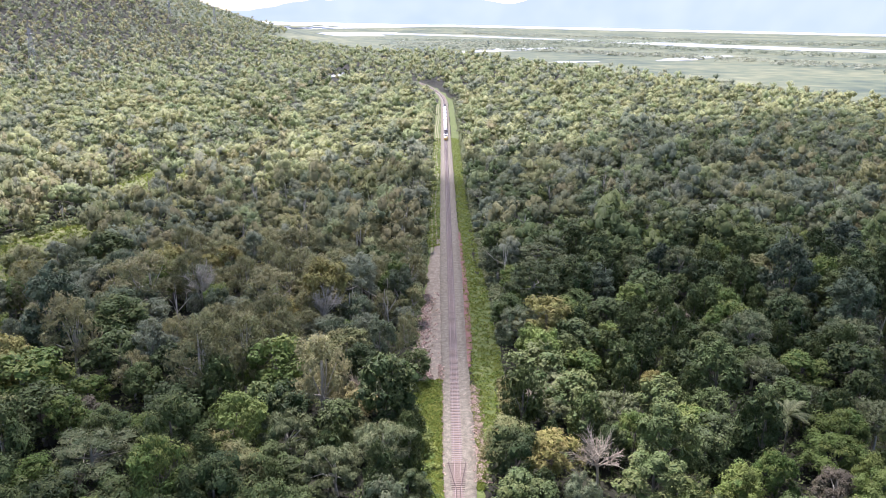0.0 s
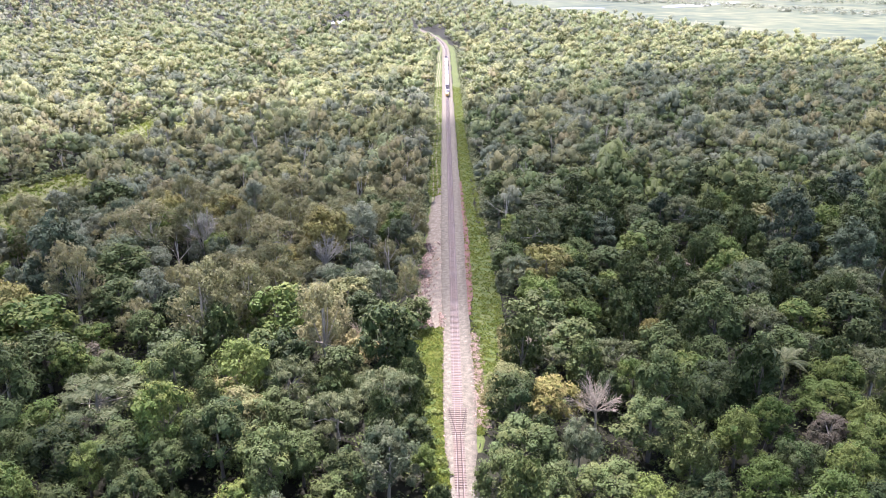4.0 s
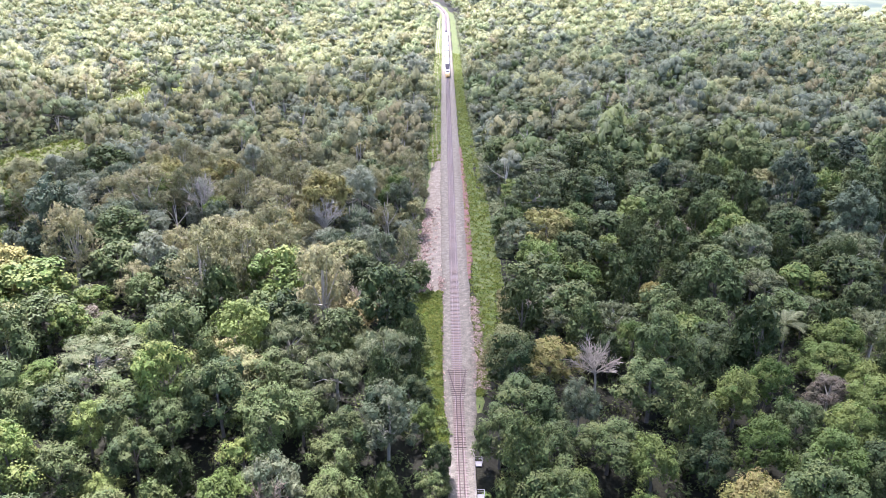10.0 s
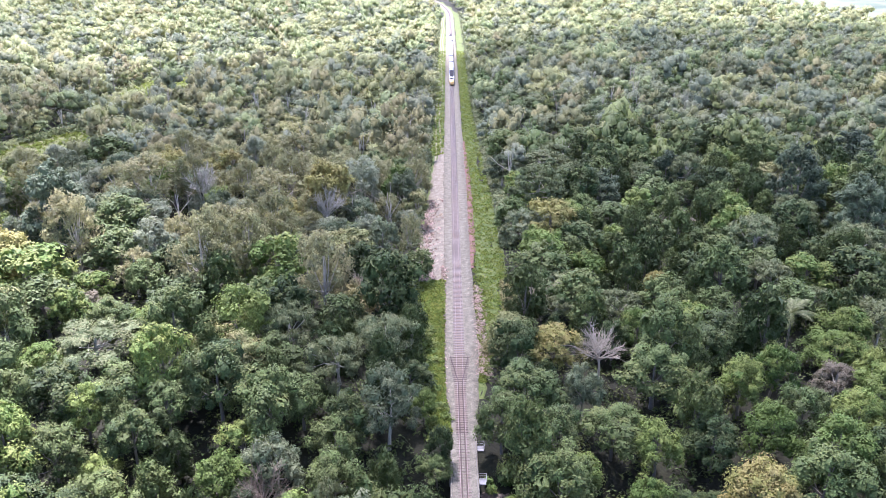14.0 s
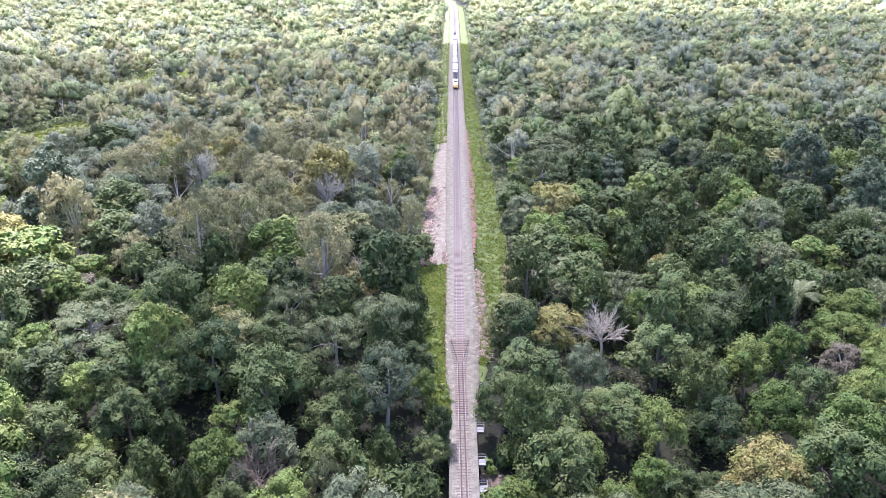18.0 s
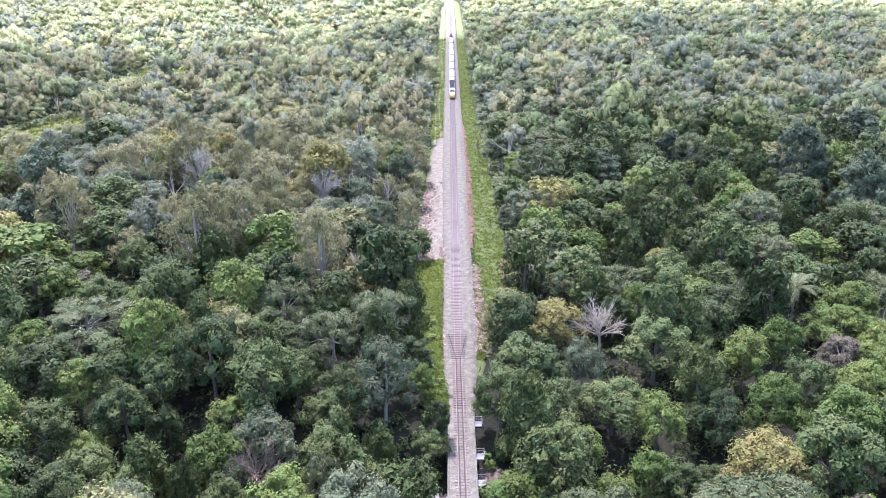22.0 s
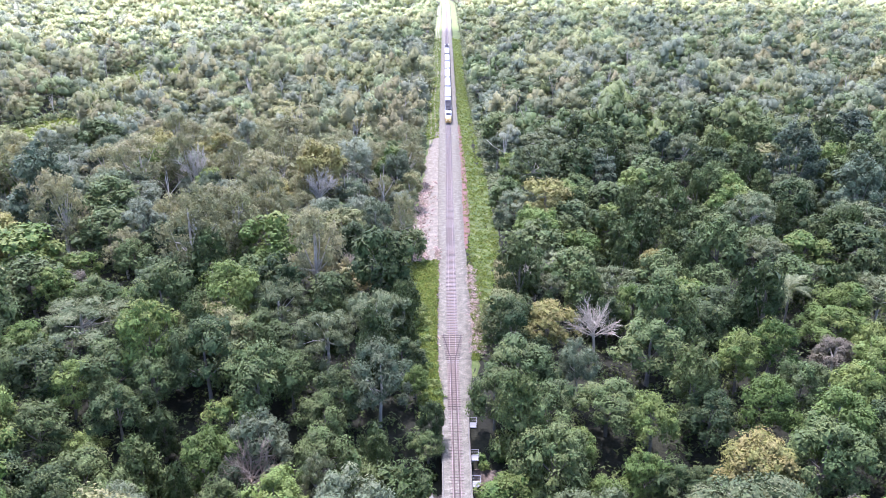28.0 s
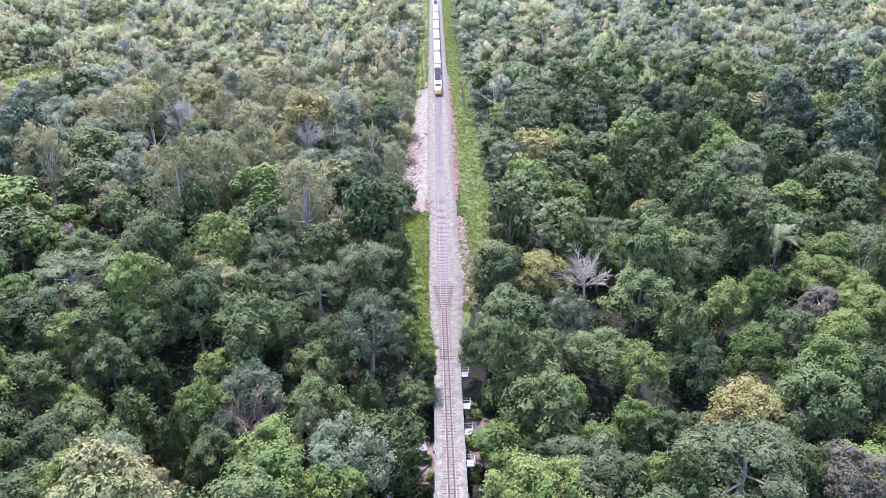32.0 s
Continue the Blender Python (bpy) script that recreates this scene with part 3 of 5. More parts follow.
# ---- bridge over the creek ----
bridge = tagged(new("railway_bridge"), "concrete railway bridge with ballasted deck over a creek", "bridge", kind="structure")
B0, B1, BC = -74.0, -25.0, 0.33
part("deck", boxes("deck", [((BC, (B0 + B1) / 2, -0.33), (4.3, B1 - B0, 0.6))], concrete_mat, 0.03), bridge)
part("deck_ballast", boxes("deck_ballast", [((BC, (B0 + B1) / 2, 0.0), (3.75, B1 - B0 + 0.6, 0.16))], deck_mat, 0.04), bridge, "grey ballast on the deck")
for s in (-1, 1):
    part("kerb", boxes("kerb", [((BC + s * 2.03, (B0 + B1) / 2, 0.06), (0.16, B1 - B0, 0.30))], deck_mat, 0.02), bridge, "weathered concrete kerb")
for yy in (-26.5, -36, -45.5, -55, -64.5, -73):
    part("pier", boxes("pier", [((BC, yy, -4.2), (3.9, 0.9, 7.0)), ((BC, yy, -0.95), (4.6, 1.3, 0.6))], concrete_mat, 0.05), bridge)
for yy, w in ((-28.2, 0.7), (-36.4, 0.8), (-42.4, 0.8), (-49.0, 0.7)):
    r = part("refuge", boxes("refuge", [((3.05, yy, -0.42), (1.0, w + 0.6, 0.1)), ((2.75, yy - w * 0.3, -0.75), (0.6, 0.1, 0.6)), ((2.75, yy + w * 0.3, -0.75), (0.6, 0.1, 0.6))], white_mat, 0.01), bridge, "white refuge platform beside the deck")
    for dx, dy, sx, sy in ((0.55, 0, 0.05, w + 0.6), (0.0, (w + 0.6) / 2, 1.15, 0.05), (0.0, -(w + 0.6) / 2, 1.15, 0.05)):
        part("hand_rail", boxes("hand_rail", [((3.05 + dx, yy + dy, 0.55), (sx, sy, 0.05)), ((3.05 + dx, yy + dy, 0.1), (sx, sy, 0.04))], white_mat), r)
block = tagged(new("culvert_block", boxes("culvert_block", [((0, 0, 0), (2.0, 1.6, 1.6)), ((0, 0.1, 0.85), (2.2, 1.8, 0.14))], concrete_mat, 0.06)), "grey concrete block on the creek bank", "concrete block")
block.matrix_world = pose(-4.0, -42.5, ground_z(-4.0, -42.5) + 0.7, 0, 0, 12)


def bank(name, label, x0, x1, y0, y1, mat, lift, seed):
    rng = np.random.default_rng(seed)
    gx, gy = np.linspace(x0, x1, 24), np.linspace(y0, y1, 20)
    X, Y = np.meshgrid(gx, gy)
    e = np.minimum(np.minimum(X - x0, x1 - X) / (x1 - x0), np.minimum(Y - y0, y1 - Y) / (y1 - y0)) * 4
    Z = ground_z(X, Y) + lift * np.clip(e * 2, 0, 1) - 0.12 * np.clip(1 - e * 3 + rng.uniform(-0.6, 0.6, X.shape), 0, 1) + rng.uniform(-0.05, 0.05, X.shape)
    V = np.stack([X, Y, Z], -1).reshape(-1, 3)
    k = (np.arange(19)[:, None] * 24 + np.arange(23)[None]).ravel()
    return tagged(new(name, mesh_of(name, V, np.stack([k, k + 1, k + 25, k + 24], 1), mat, smooth=True)), label, "ground", kind="structure")


bank("creek_bank", "bare sandy creek bank under the bridge", 2.6, 8.2, -45, -36, sand_mat, 0.10, 1)
bank("creek_bank", "bare sandy creek bank beside the bridge", -6.5, -1.2, -48, -40, sand_mat, 0.10, 2)
water_m, n_, l_, p_ = material("creek_water")
p_.inputs["Base Color"].default_value = (0.03, 0.032, 0.022, 1)
p_.inputs["Roughness"].default_value = 0.08
creek = new("creek", mesh_of("creek", np.array([(-14, -52.5, -5.75), (14, -55.0, -5.75), (14, -51.0, -5.75), (-14, -48.0, -5.75)], float), [(0, 1, 2, 3)], water_m))
tagged(creek, "dark shaded creek water under the bridge", "creek", kind="structure")
for i, (x, y, a, ln) in enumerate(((-3.6, -45.5, 55, 6.0), (-5.0, -47.0, 70, 4.0), (6.5, -41, 20, 3.5))):
    g = tagged(new("fallen_log", mesh_of("fallen_log", *tube([(-ln / 2, 0, 0), (0, 0.15, 0.1), (ln / 2, 0, 0.25)], [0.16, 0.13, 0.07], 7), bark_grey, smooth=True)), "fallen grey log on the creek bank", "log")
    g.matrix_world = pose(x, y, ground_z(x, y) + 0.28, 0, 0, a)


# ---- the cloud over the woods ----
CLOUD_Z = 600.0
WIND = (-7.5, 1.0)
cloud_m, n_, l_, p_ = material("cloud")
p_.inputs["Base Color"].default_value, p_.inputs["Roughness"].default_value = (0.93, 0.94, 0.95, 1), 1.0
tl_, tp_, mx_, my_ = n_.new("ShaderNodeBsdfTranslucent"), n_.new("ShaderNodeBsdfTransparent"), n_.new("ShaderNodeMixShader"), n_.new("ShaderNodeMixShader")
tl_.inputs[0].default_value = (0.93, 0.94, 0.95, 1)
mx_.inputs[0].default_value, my_.inputs[0].default_value = 0.5, 0.60
l_.new(p_.outputs[0], mx_.inputs[1])
l_.new(tl_.outputs[0], mx_.inputs[2])
l_.new(mx_.outputs[0], my_.inputs[1])
l_.new(tp_.outputs[0], my_.inputs[2])
l_.new(my_.outputs[0], n_["Material Output"].inputs[0])


def cloud_depth(x, y):
    """How far inside the cloud's outline a place lies: a ragged far edge, and one gap of blue."""
    rag = 34 * noise.noise(Vector((x * 0.011, y * 0.011, 1.0))) + 14 * noise.noise(Vector((x * 0.035, y * 0.035, 5.0)))
    far = float(np.interp(x, [-700, -300, -160, -60, 100, 250, 1200], [-140, 40, 150, 235, 330, 470, 500])) - y
    u, v = (x - 12) * 0.82 + (y + 20) * 0.57, (y + 20) * 0.82 - (x - 12) * 0.57
    gap = (math.hypot(u / 60, v / 82) - 1) * 60
    return min(far, gap, x + 640, 1000 - x, y + 560) + rag


step = 20.0
cx, cy = np.arange(-680, 1041, step), np.arange(-600, 561, step)
D = np.array([[cloud_depth(float(x), float(y)) for x in cx] for y in cy])
puff = np.array([[noise.noise(Vector((x * 0.016, y * 0.016, 9.0))) for x in cx] for y in cy])
X, Y = np.meshgrid(cx, cy)
top = 55 * np.sqrt(np.clip(D / 120, 0, 1)) * (1 + 0.5 * puff)
idx = np.arange(D.size).reshape(D.shape)
full = (D[:-1, :-1] > 0) | (D[1:, :-1] > 0) | (D[:-1, 1:] > 0) | (D[1:, 1:] > 0)
quad = np.stack([idx[:-1, :-1], idx[:-1, 1:], idx[1:, 1:], idx[1:, :-1]], -1)[full]
V = np.concatenate([np.stack([X, Y, top + 0.5], -1).reshape(-1, 3), np.stack([X, Y, -0.28 * top - 0.5], -1).reshape(-1, 3)])
cloud = new("cloud", mesh_of("cloud", V, np.concatenate([quad, quad[:, ::-1] + D.size]), cloud_m, smooth=True))
tagged(cloud, "broad low grey white cloud drifting over the forest", "cloud")


# ---- landmark trees ----
bark_brown = surface("bark_brown", ((0.3, (0.20, 0.155, 0.11)), (0.7, (0.36, 0.29, 0.215))), 2, 14)
palm(64.3, 3.6, 9.5, 5.8, 3)
dead_tree(25.0, -9.0, 12.0, 11)
dead_tree(18.0, 18.5, 8, 12)
dead_tree(-28.3, -42, 11.5, 5, bark_brown)
dead_tree(-20.4, 23, 8, 21)
dead_tree(-34.0, 60.5, 16, 23, bark_pale)
dead_tree(-70.8, 78, 17, 24, bark_pale)
plant("giant", -98.5, 48, 1.04, 1.24)
plant("gum", -54.0, 19.5, 1.3, 1.25)
plant("gum", -47.5, 30, 1.1, 1.2)
# beside the creek
plant("lime", -21.7, -60.4, 1.09, 0.96)
plant("lime", -45.5, -60.1, 0.81, 1.28)
plant("rain", 21.1, -59.7, 0.70, 1.26)
plant("lime", 13.7, -59.6, 0.81, 1.18)
plant("lime", -14.6, -59.4, 0.87, 1.01)
plant("straw", -37.3, -58.6, 0.87, 1.41)
plant("feather", 35.3, -58.5, 1.23, 0.93)
plant("russet", 50.6, -57.2, 0.84, 1.19)
plant("lime", 26.8, -56.3, 0.68, 1.30)
plant("pale", -13.0, -54.3, 0.99, 1.17)
plant("pale", -43.2, -53.4, 0.71, 1.29)
plant("rain", 47.1, -51.7, 0.78, 1.05)
plant("lime", -23.7, -49.6, 0.93, 1.12)
plant("rain", 12.5, -48.3, 0.59, 1.14)
plant("rain", -31.5, -48.2, 0.63, 1.30)
plant("rain", -54.3, -48.2, 0.80, 1.11)
plant("vine", -7.4, -47.4, 1.20, 0.81)
plant("vine", -37.5, -47.0, 0.55, 1.74)
plant("rain", -45.4, -46.8, 0.66, 1.24)
plant("lime", 20.3, -45.4, 0.72, 0.99)
plant("lime", 8.3, -45.2, 0.96, 0.75)
plant("pale", -31.1, -44.0, 0.46, 1.83)
plant("rain", 30.7, -43.9, 0.65, 1.13)
plant("feather", -19.1, -43.8, 0.38, 2.26)
plant("rain", -52.7, -43.3, 0.86, 1.03)
plant("yellow", 42.4, -43.1, 0.94, 0.92)
plant("lime", 26.8, -42.2, 0.71, 1.12)
plant("rain", 51.7, -41.9, 1.07, 1.03)
plant("vine", -44.5, -41.8, 1.01, 0.95)
plant("lime", -35.2, -39.6, 0.94, 1.03)
plant("vine", -11.3, -39.3, 0.73, 1.22)
plant("lime", 17.1, -38.1, 0.86, 0.84)
plant("pale", -28.1, -37.6, 0.86, 1.08)
plant("rain", -61.9, -35.0, 0.84, 1.06)
plant("lime", 29.6, -33.8, 0.76, 1.16)
plant("rain", -3.2, -33.2, 0.37, 1.79)
plant("rain", 38.7, -32.1, 0.77, 0.96)
plant("lime", 47.8, -31.3, 0.88, 1.09)
plant("rain", -51.2, -31.1, 0.74, 1.10)
plant("rain", -19.8, -30.9, 0.70, 0.96)
plant("rain", 14.3, -30.5, 0.76, 1.07)
plant("rain", 23.7, -29.5, 0.91, 0.81)
plant("rain", 6.4, -28.8, 0.70, 1.17)
# at the bridge's approach
plant("rain", -3.9, -35.5, 0.50, 0.85)
plant("rain", -18.4, -27.6, 0.76, 1.08)
plant("pale", -11.7, -27.2, 0.90, 1.29)
plant("rain", 55.2, -25.3, 0.74, 1.10)
plant("lime", -60.9, -25.3, 0.73, 1.20)
plant("rain", -47.8, -24.6, 0.76, 1.07)
plant("rain", -67.1, -22.9, 1.06, 0.84)
plant("rain", -26.3, -22.3, 0.79, 1.03)
plant("lime", -6.2, -21.9, 0.50, 1.13)
plant("rain", 10.3, -21.7, 1.02, 0.94)
plant("lime", 69.0, -21.6, 1.01, 1.03)
plant("rain", -55.6, -21.3, 1.03, 0.86)
plant("pale", 20.2, -20.6, 0.62, 1.49)
plant("lime", 47.6, -18.2, 0.87, 1.11)
plant("yellow", 40.9, -17.2, 0.40, 1.18)
plant("feather", -21.4, -16.1, 0.81, 1.32)
plant("russet", 64.6, -16.0, 0.83, 0.93)
plant("rain", 33.5, -15.3, 1.16, 0.83)
plant("lime", 54.0, -14.6, 0.81, 1.28)
plant("sun", -38.4, -14.5, 0.87, 1.24)
plant("vine", -44.5, -11.4, 0.95, 1.10)
plant("feather", -13.5, -8.3, 0.81, 1.33)
plant("feather", -66.0, -7.0, 1.19, 0.72)
plant("rain", 44.8, -6.8, 0.88, 1.01)
plant("feather", -30.9, -6.3, 0.82, 1.39)
plant("yellow", 17.5, -5.0, 0.85, 0.86)
plant("lime", 69.3, -4.4, 1.06, 0.75)
plant("rain", 55.5, 1.5, 0.86, 0.95)
plant("sun", 9.5, 1.6, 0.83, 0.92)
plant("feather", 82.4, 4.6, 0.88, 0.98)
plant("rain", -83.4, 8.7, 1.24, 0.81)
plant("feather", 31.9, 9.3, 0.77, 1.11)
# along the lower verge
plant("rain", -56.6, 12.1, 1.22, 0.81)
plant("rain", 52.4, 12.4, 0.81, 1.00)
plant("feather", 20.2, 12.5, 0.55, 1.17)
plant("russet", -77.8, 14.6, 0.74, 0.84)
plant("straw", -22.3, 18.7, 1.16, 0.77)
plant("lime", -92.1, 20.1, 1.79, 0.75)
plant("lime", -80.2, 23.3, 0.82, 0.88)
plant("rain", -68.9, 24.8, 0.76, 1.07)
plant("lime", -39.6, 25.3, 1.37, 0.99)
plant("yellow", 43.9, 25.8, 0.50, 1.20)
plant("feather", 69.5, 27.4, 0.76, 1.03)
plant("rain", 18.9, 28.9, 1.23, 0.82)
plant("vine", 48.5, 30.4, 0.77, 1.24)
plant("rain", 51.9, 30.6, 0.94, 0.87)
plant("rain", 91.1, 31.9, 1.13, 0.81)
plant("lime", 80.1, 32.0, 1.14, 0.72)
plant("vine", 38.7, 33.1, 1.01, 0.96)
plant("rain", -64.8, 33.4, 1.14, 0.80)
plant("rain", 69.3, 33.8, 1.03, 0.80)
plant("lime", 30.1, 33.8, 0.88, 0.91)
plant("sun", -15.2, 35.3, 0.58, 0.80)
plant("rain", -78.8, 36.8, 1.26, 0.82)
plant("rain", -9.1, 37.1, 0.71, 0.94)
plant("vine", 88.5, 37.8, 0.91, 1.15)
plant("sun", -25.7, 39.9, 1.12, 0.89)
plant("pale", -18.1, 44.6, 0.79, 1.37)
plant("vine", 80.0, 45.3, 0.79, 1.22)
plant("gum", -11.5, 46.7, 0.53, 1.77)
# the taller gums and vine trees
plant("gum", -51.8, 50.8, 1.14, 0.93)
plant("yellow", 23.8, 54.8, 1.17, 0.92)
plant("rain", -85.7, 56.4, 1.38, 0.82)
plant("lime", 71.8, 58.0, 1.06, 1.05)
plant("rain", 41.1, 63.6, 1.13, 0.80)
plant("pale", -25.2, 64.0, 0.87, 1.15)
plant("russet", 59.3, 64.8, 0.84, 0.91)
plant("feather", 91.5, 64.9, 0.77, 1.20)
plant("rain", 14.9, 66.4, 0.93, 0.95)
plant("gum", -48.4, 71.9, 1.45, 0.82)
plant("sun", -10.9, 75.8, 0.72, 1.18)
plant("gum", -85.9, 76.7, 1.62, 0.86)
plant("rain", 55.8, 79.5, 1.29, 0.82)
plant("rain", 110.1, 81.4, 1.24, 0.81)
plant("lime", 21.0, 84.5, 1.00, 0.96)
plant("vine", 111.6, 94.5, 1.00, 0.96)
# at the back of the near woods
plant("lime", 37.9, 95.1, 1.26, 0.76)
plant("gum", -36.2, 97.0, 1.22, 0.82)
plant("lime", -26.3, 98.3, 0.71, 1.25)
plant("feather", 71.3, 100.4, 0.86, 1.33)
plant("pale", -113.2, 101.5, 1.08, 0.86)
plant("sun", -134.8, 103.7, 1.37, 0.83)
plant("sun", 99.3, 104.4, 1.05, 0.88)
plant("rain", -18.2, 105.5, 1.00, 0.89)
plant("rain", -25.6, 109.5, 1.18, 0.81)
plant("pale", 15.5, 112.5, 1.02, 0.90)
plant("rain", -111.3, 113.1, 1.48, 0.83)
plant("feather", 28.5, 113.4, 1.29, 0.72)
plant("gum", -73.0, 114.4, 1.17, 0.80)
plant("giant", 129.3, 116.7, 1.13, 0.82)
plant("gum", -50.2, 119.2, 1.33, 0.81)
plant("gum", -84.7, 120.2, 1.04, 0.90)
plant("gum", -62.5, 124.4, 1.20, 0.80)
plant("rain", 102.1, 124.9, 1.41, 0.82)
plant("vine", 43.8, 133.5, 1.30, 0.80)
plant("rain", 17.0, 136.6, 1.30, 0.81)
plant("rain", 93.7, 145.8, 1.41, 0.82)


# ---- the forest ----
rng = np.random.default_rng(11)


def scatter(y0, y1, gap, slack):
    """A jittered grid of places for trees, wider with distance from the camera's stand."""
    out = []
    y = y0
    while y < y1:
        half = (y + 134) * 0.575 + slack
        for x in np.arange(-half, half, gap):
            out.append((x + rng.uniform(-0.55, 0.55) * gap, y + rng.uniform(-0.55, 0.55) * gap))
        y += gap * 0.9
    return np.array(out)


def clear_of(P, margin):
    """Places off the railway's verges, the clearings and the far side of the marsh."""
    off = P[:, 0] - track_x(P[:, 1])
    lo = np.array([VERGE_L(v) for v in P[:, 1]])
    hi = np.array([VERGE_R(v) for v in P[:, 1]])
    ok = (off < lo - margin) | (off > hi + margin)
    for cx, cy, rx, ry in ((-152, 268, 17, 56), (-150, 132, 22, 52), (-150, 1030, 14, 60), (-190, 312, 12, 16)):
        ok &= ((P[:, 0] - cx) / rx) ** 2 + ((P[:, 1] - cy) / ry) ** 2 > 1
    ok &= (np.abs(P[:, 0] + 143 + 8 * np.sin(P[:, 1] * 0.02)) > 4.5) | (P[:, 1] < 330) | (P[:, 1] > 1120)
    ok &= (P[:, 1] < -62) | (P[:, 1] > -28) | (np.abs(off) > 9.5)
    return ok & (P[:, 1] < wood_edge(P[:, 0]))


def pick(x, y):
    """Which kind grows where: rainforest close by on the creek, gums on one side, open woodland far off, its kinds
    paler for haze.
    """
    u = rng.random()
    patch = noise.noise(Vector((x * 0.018, y * 0.018, 3.0)))
    if abs(x + 143) < 17 and 320 < y < 1120:
        return ("rain", "gum", "rain", "pale")[int(u * 4)]
    if x > 26 and 50 < y < 150 + 20 * patch:
        return ("rain", "vine", "rain", "vine", "giant", "rain", "lime", "vine", "feather", "rain")[int(u * 10)]
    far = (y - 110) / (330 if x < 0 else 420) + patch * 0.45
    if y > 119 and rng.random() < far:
        # greyer kinds on the far hill hold its haze in their leaf colour
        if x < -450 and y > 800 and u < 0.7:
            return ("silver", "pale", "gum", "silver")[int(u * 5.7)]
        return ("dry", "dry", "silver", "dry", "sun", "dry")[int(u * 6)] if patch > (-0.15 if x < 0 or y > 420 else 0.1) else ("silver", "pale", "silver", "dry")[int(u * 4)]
    if y > 120:
        if x > 0:
            return ("rain", "pale", "gum", "pale", "feather", "silver")[int(u * 6)]
        return ("gum", "pale", "sun", "silver", "gum", "pale", "gum")[int(u * 7)]
    if x < 0 and y > 14:
        return ("gum", "silver", "gum", "yellow", "lime", "silver" if y > 50 else "rain", "gum", "pale")[int(u * 8)]
    if y > 50:
        return ("silver", "pale", "rain", "gum", "pale", "vine", "lime", "feather")[int(u * 8)]
    if x < 0:
        return ("rain", "vine", "lime", "rain", "rain", "lime", "vine", "sun")[int(u * 8)]
    return ("rain", "vine", "lime", "vine", "rain", "feather", "vine", "vine", "rain", "vine", "rain", "lime")[int(u * 12)]


COUNT = {k: 0 for k in KINDS}
P = scatter(-72, 118, 7.7, 14)
P = P[clear_of(P, 2.6)]
P = P[np.argsort(P[:, 1])]
for x, y in P:
    if any((x - a) ** 2 + (y - b) ** 2 < (0.6 * r + 2.6) ** 2 for a, b, r in PLANTED[-900:]):
        continue
    k = pick(x, y)
    if COUNT[k] >= 290:
        k = "pale"
    COUNT[k] += 1
    plant(k, float(x), float(y), rng.uniform(0.52, 1.18), rng.uniform(0.78, 1.38))


bm = bmesh.new()
bmesh.ops.create_icosphere(bm, subdivisions=1, radius=1.0)
BALL = np.array([v.co for v in bm.verts]), np.array([[v.index for v in f.verts] for f in bm.faces])
bm.free()
KNOB = np.concatenate([np.eye(3), -np.eye(3)]), np.array([(0, 1, 2), (1, 3, 2), (3, 4, 2), (4, 0, 2), (1, 0, 5), (3, 1, 5), (4, 3, 5), (0, 4, 5)])


def lite(kind, seed, k, leaves, size, core):
    """A simpler tree crown, for the woods further off: closed hearts under loose sprigs, shaded as soft masses."""
    K, r = dict(KINDS[kind]), np.random.default_rng(seed)
    K["k"], K["cr"] = k, K["cr"] * (KINDS[kind]["k"] / k) ** 0.36
    C = crown_centres(r, K)
    R = K["cr"] * r.uniform(0.65, 1.2, len(C))
    squash = np.array([1, 1, K["sq"]])
    cv, cf = core
    bits = [(c + cv * (rad * r.uniform(0.45, 0.88, (len(cv), 1))) * squash, cf) for c, rad in zip(C, R)]
    bits.append(sprigs(r, C, R, leaves, size, K["sq"], low=-0.25, up=0.3, inner=0.72, rough=0.3))
    V, F = merge(bits)
    own = np.concatenate([np.repeat(np.arange(len(C)), len(cv)), np.repeat(np.arange(len(C)), leaves * 3)])
    heart = np.array([*C[:, :2].mean(0), C[:, 2].min()])
    N = (V - C[own]) / R[own][:, None] * 0.8 + (V - heart) / (K["r"] * 1.2) * 0.5 + np.array([0, 0, 0.2])
    N[len(C) * len(cv):] += np.repeat(r.normal(size=(len(C) * leaves, 3)) * 0.2, 3, axis=0)
    return V, F, N / np.linalg.norm(N, axis=1)[:, None]


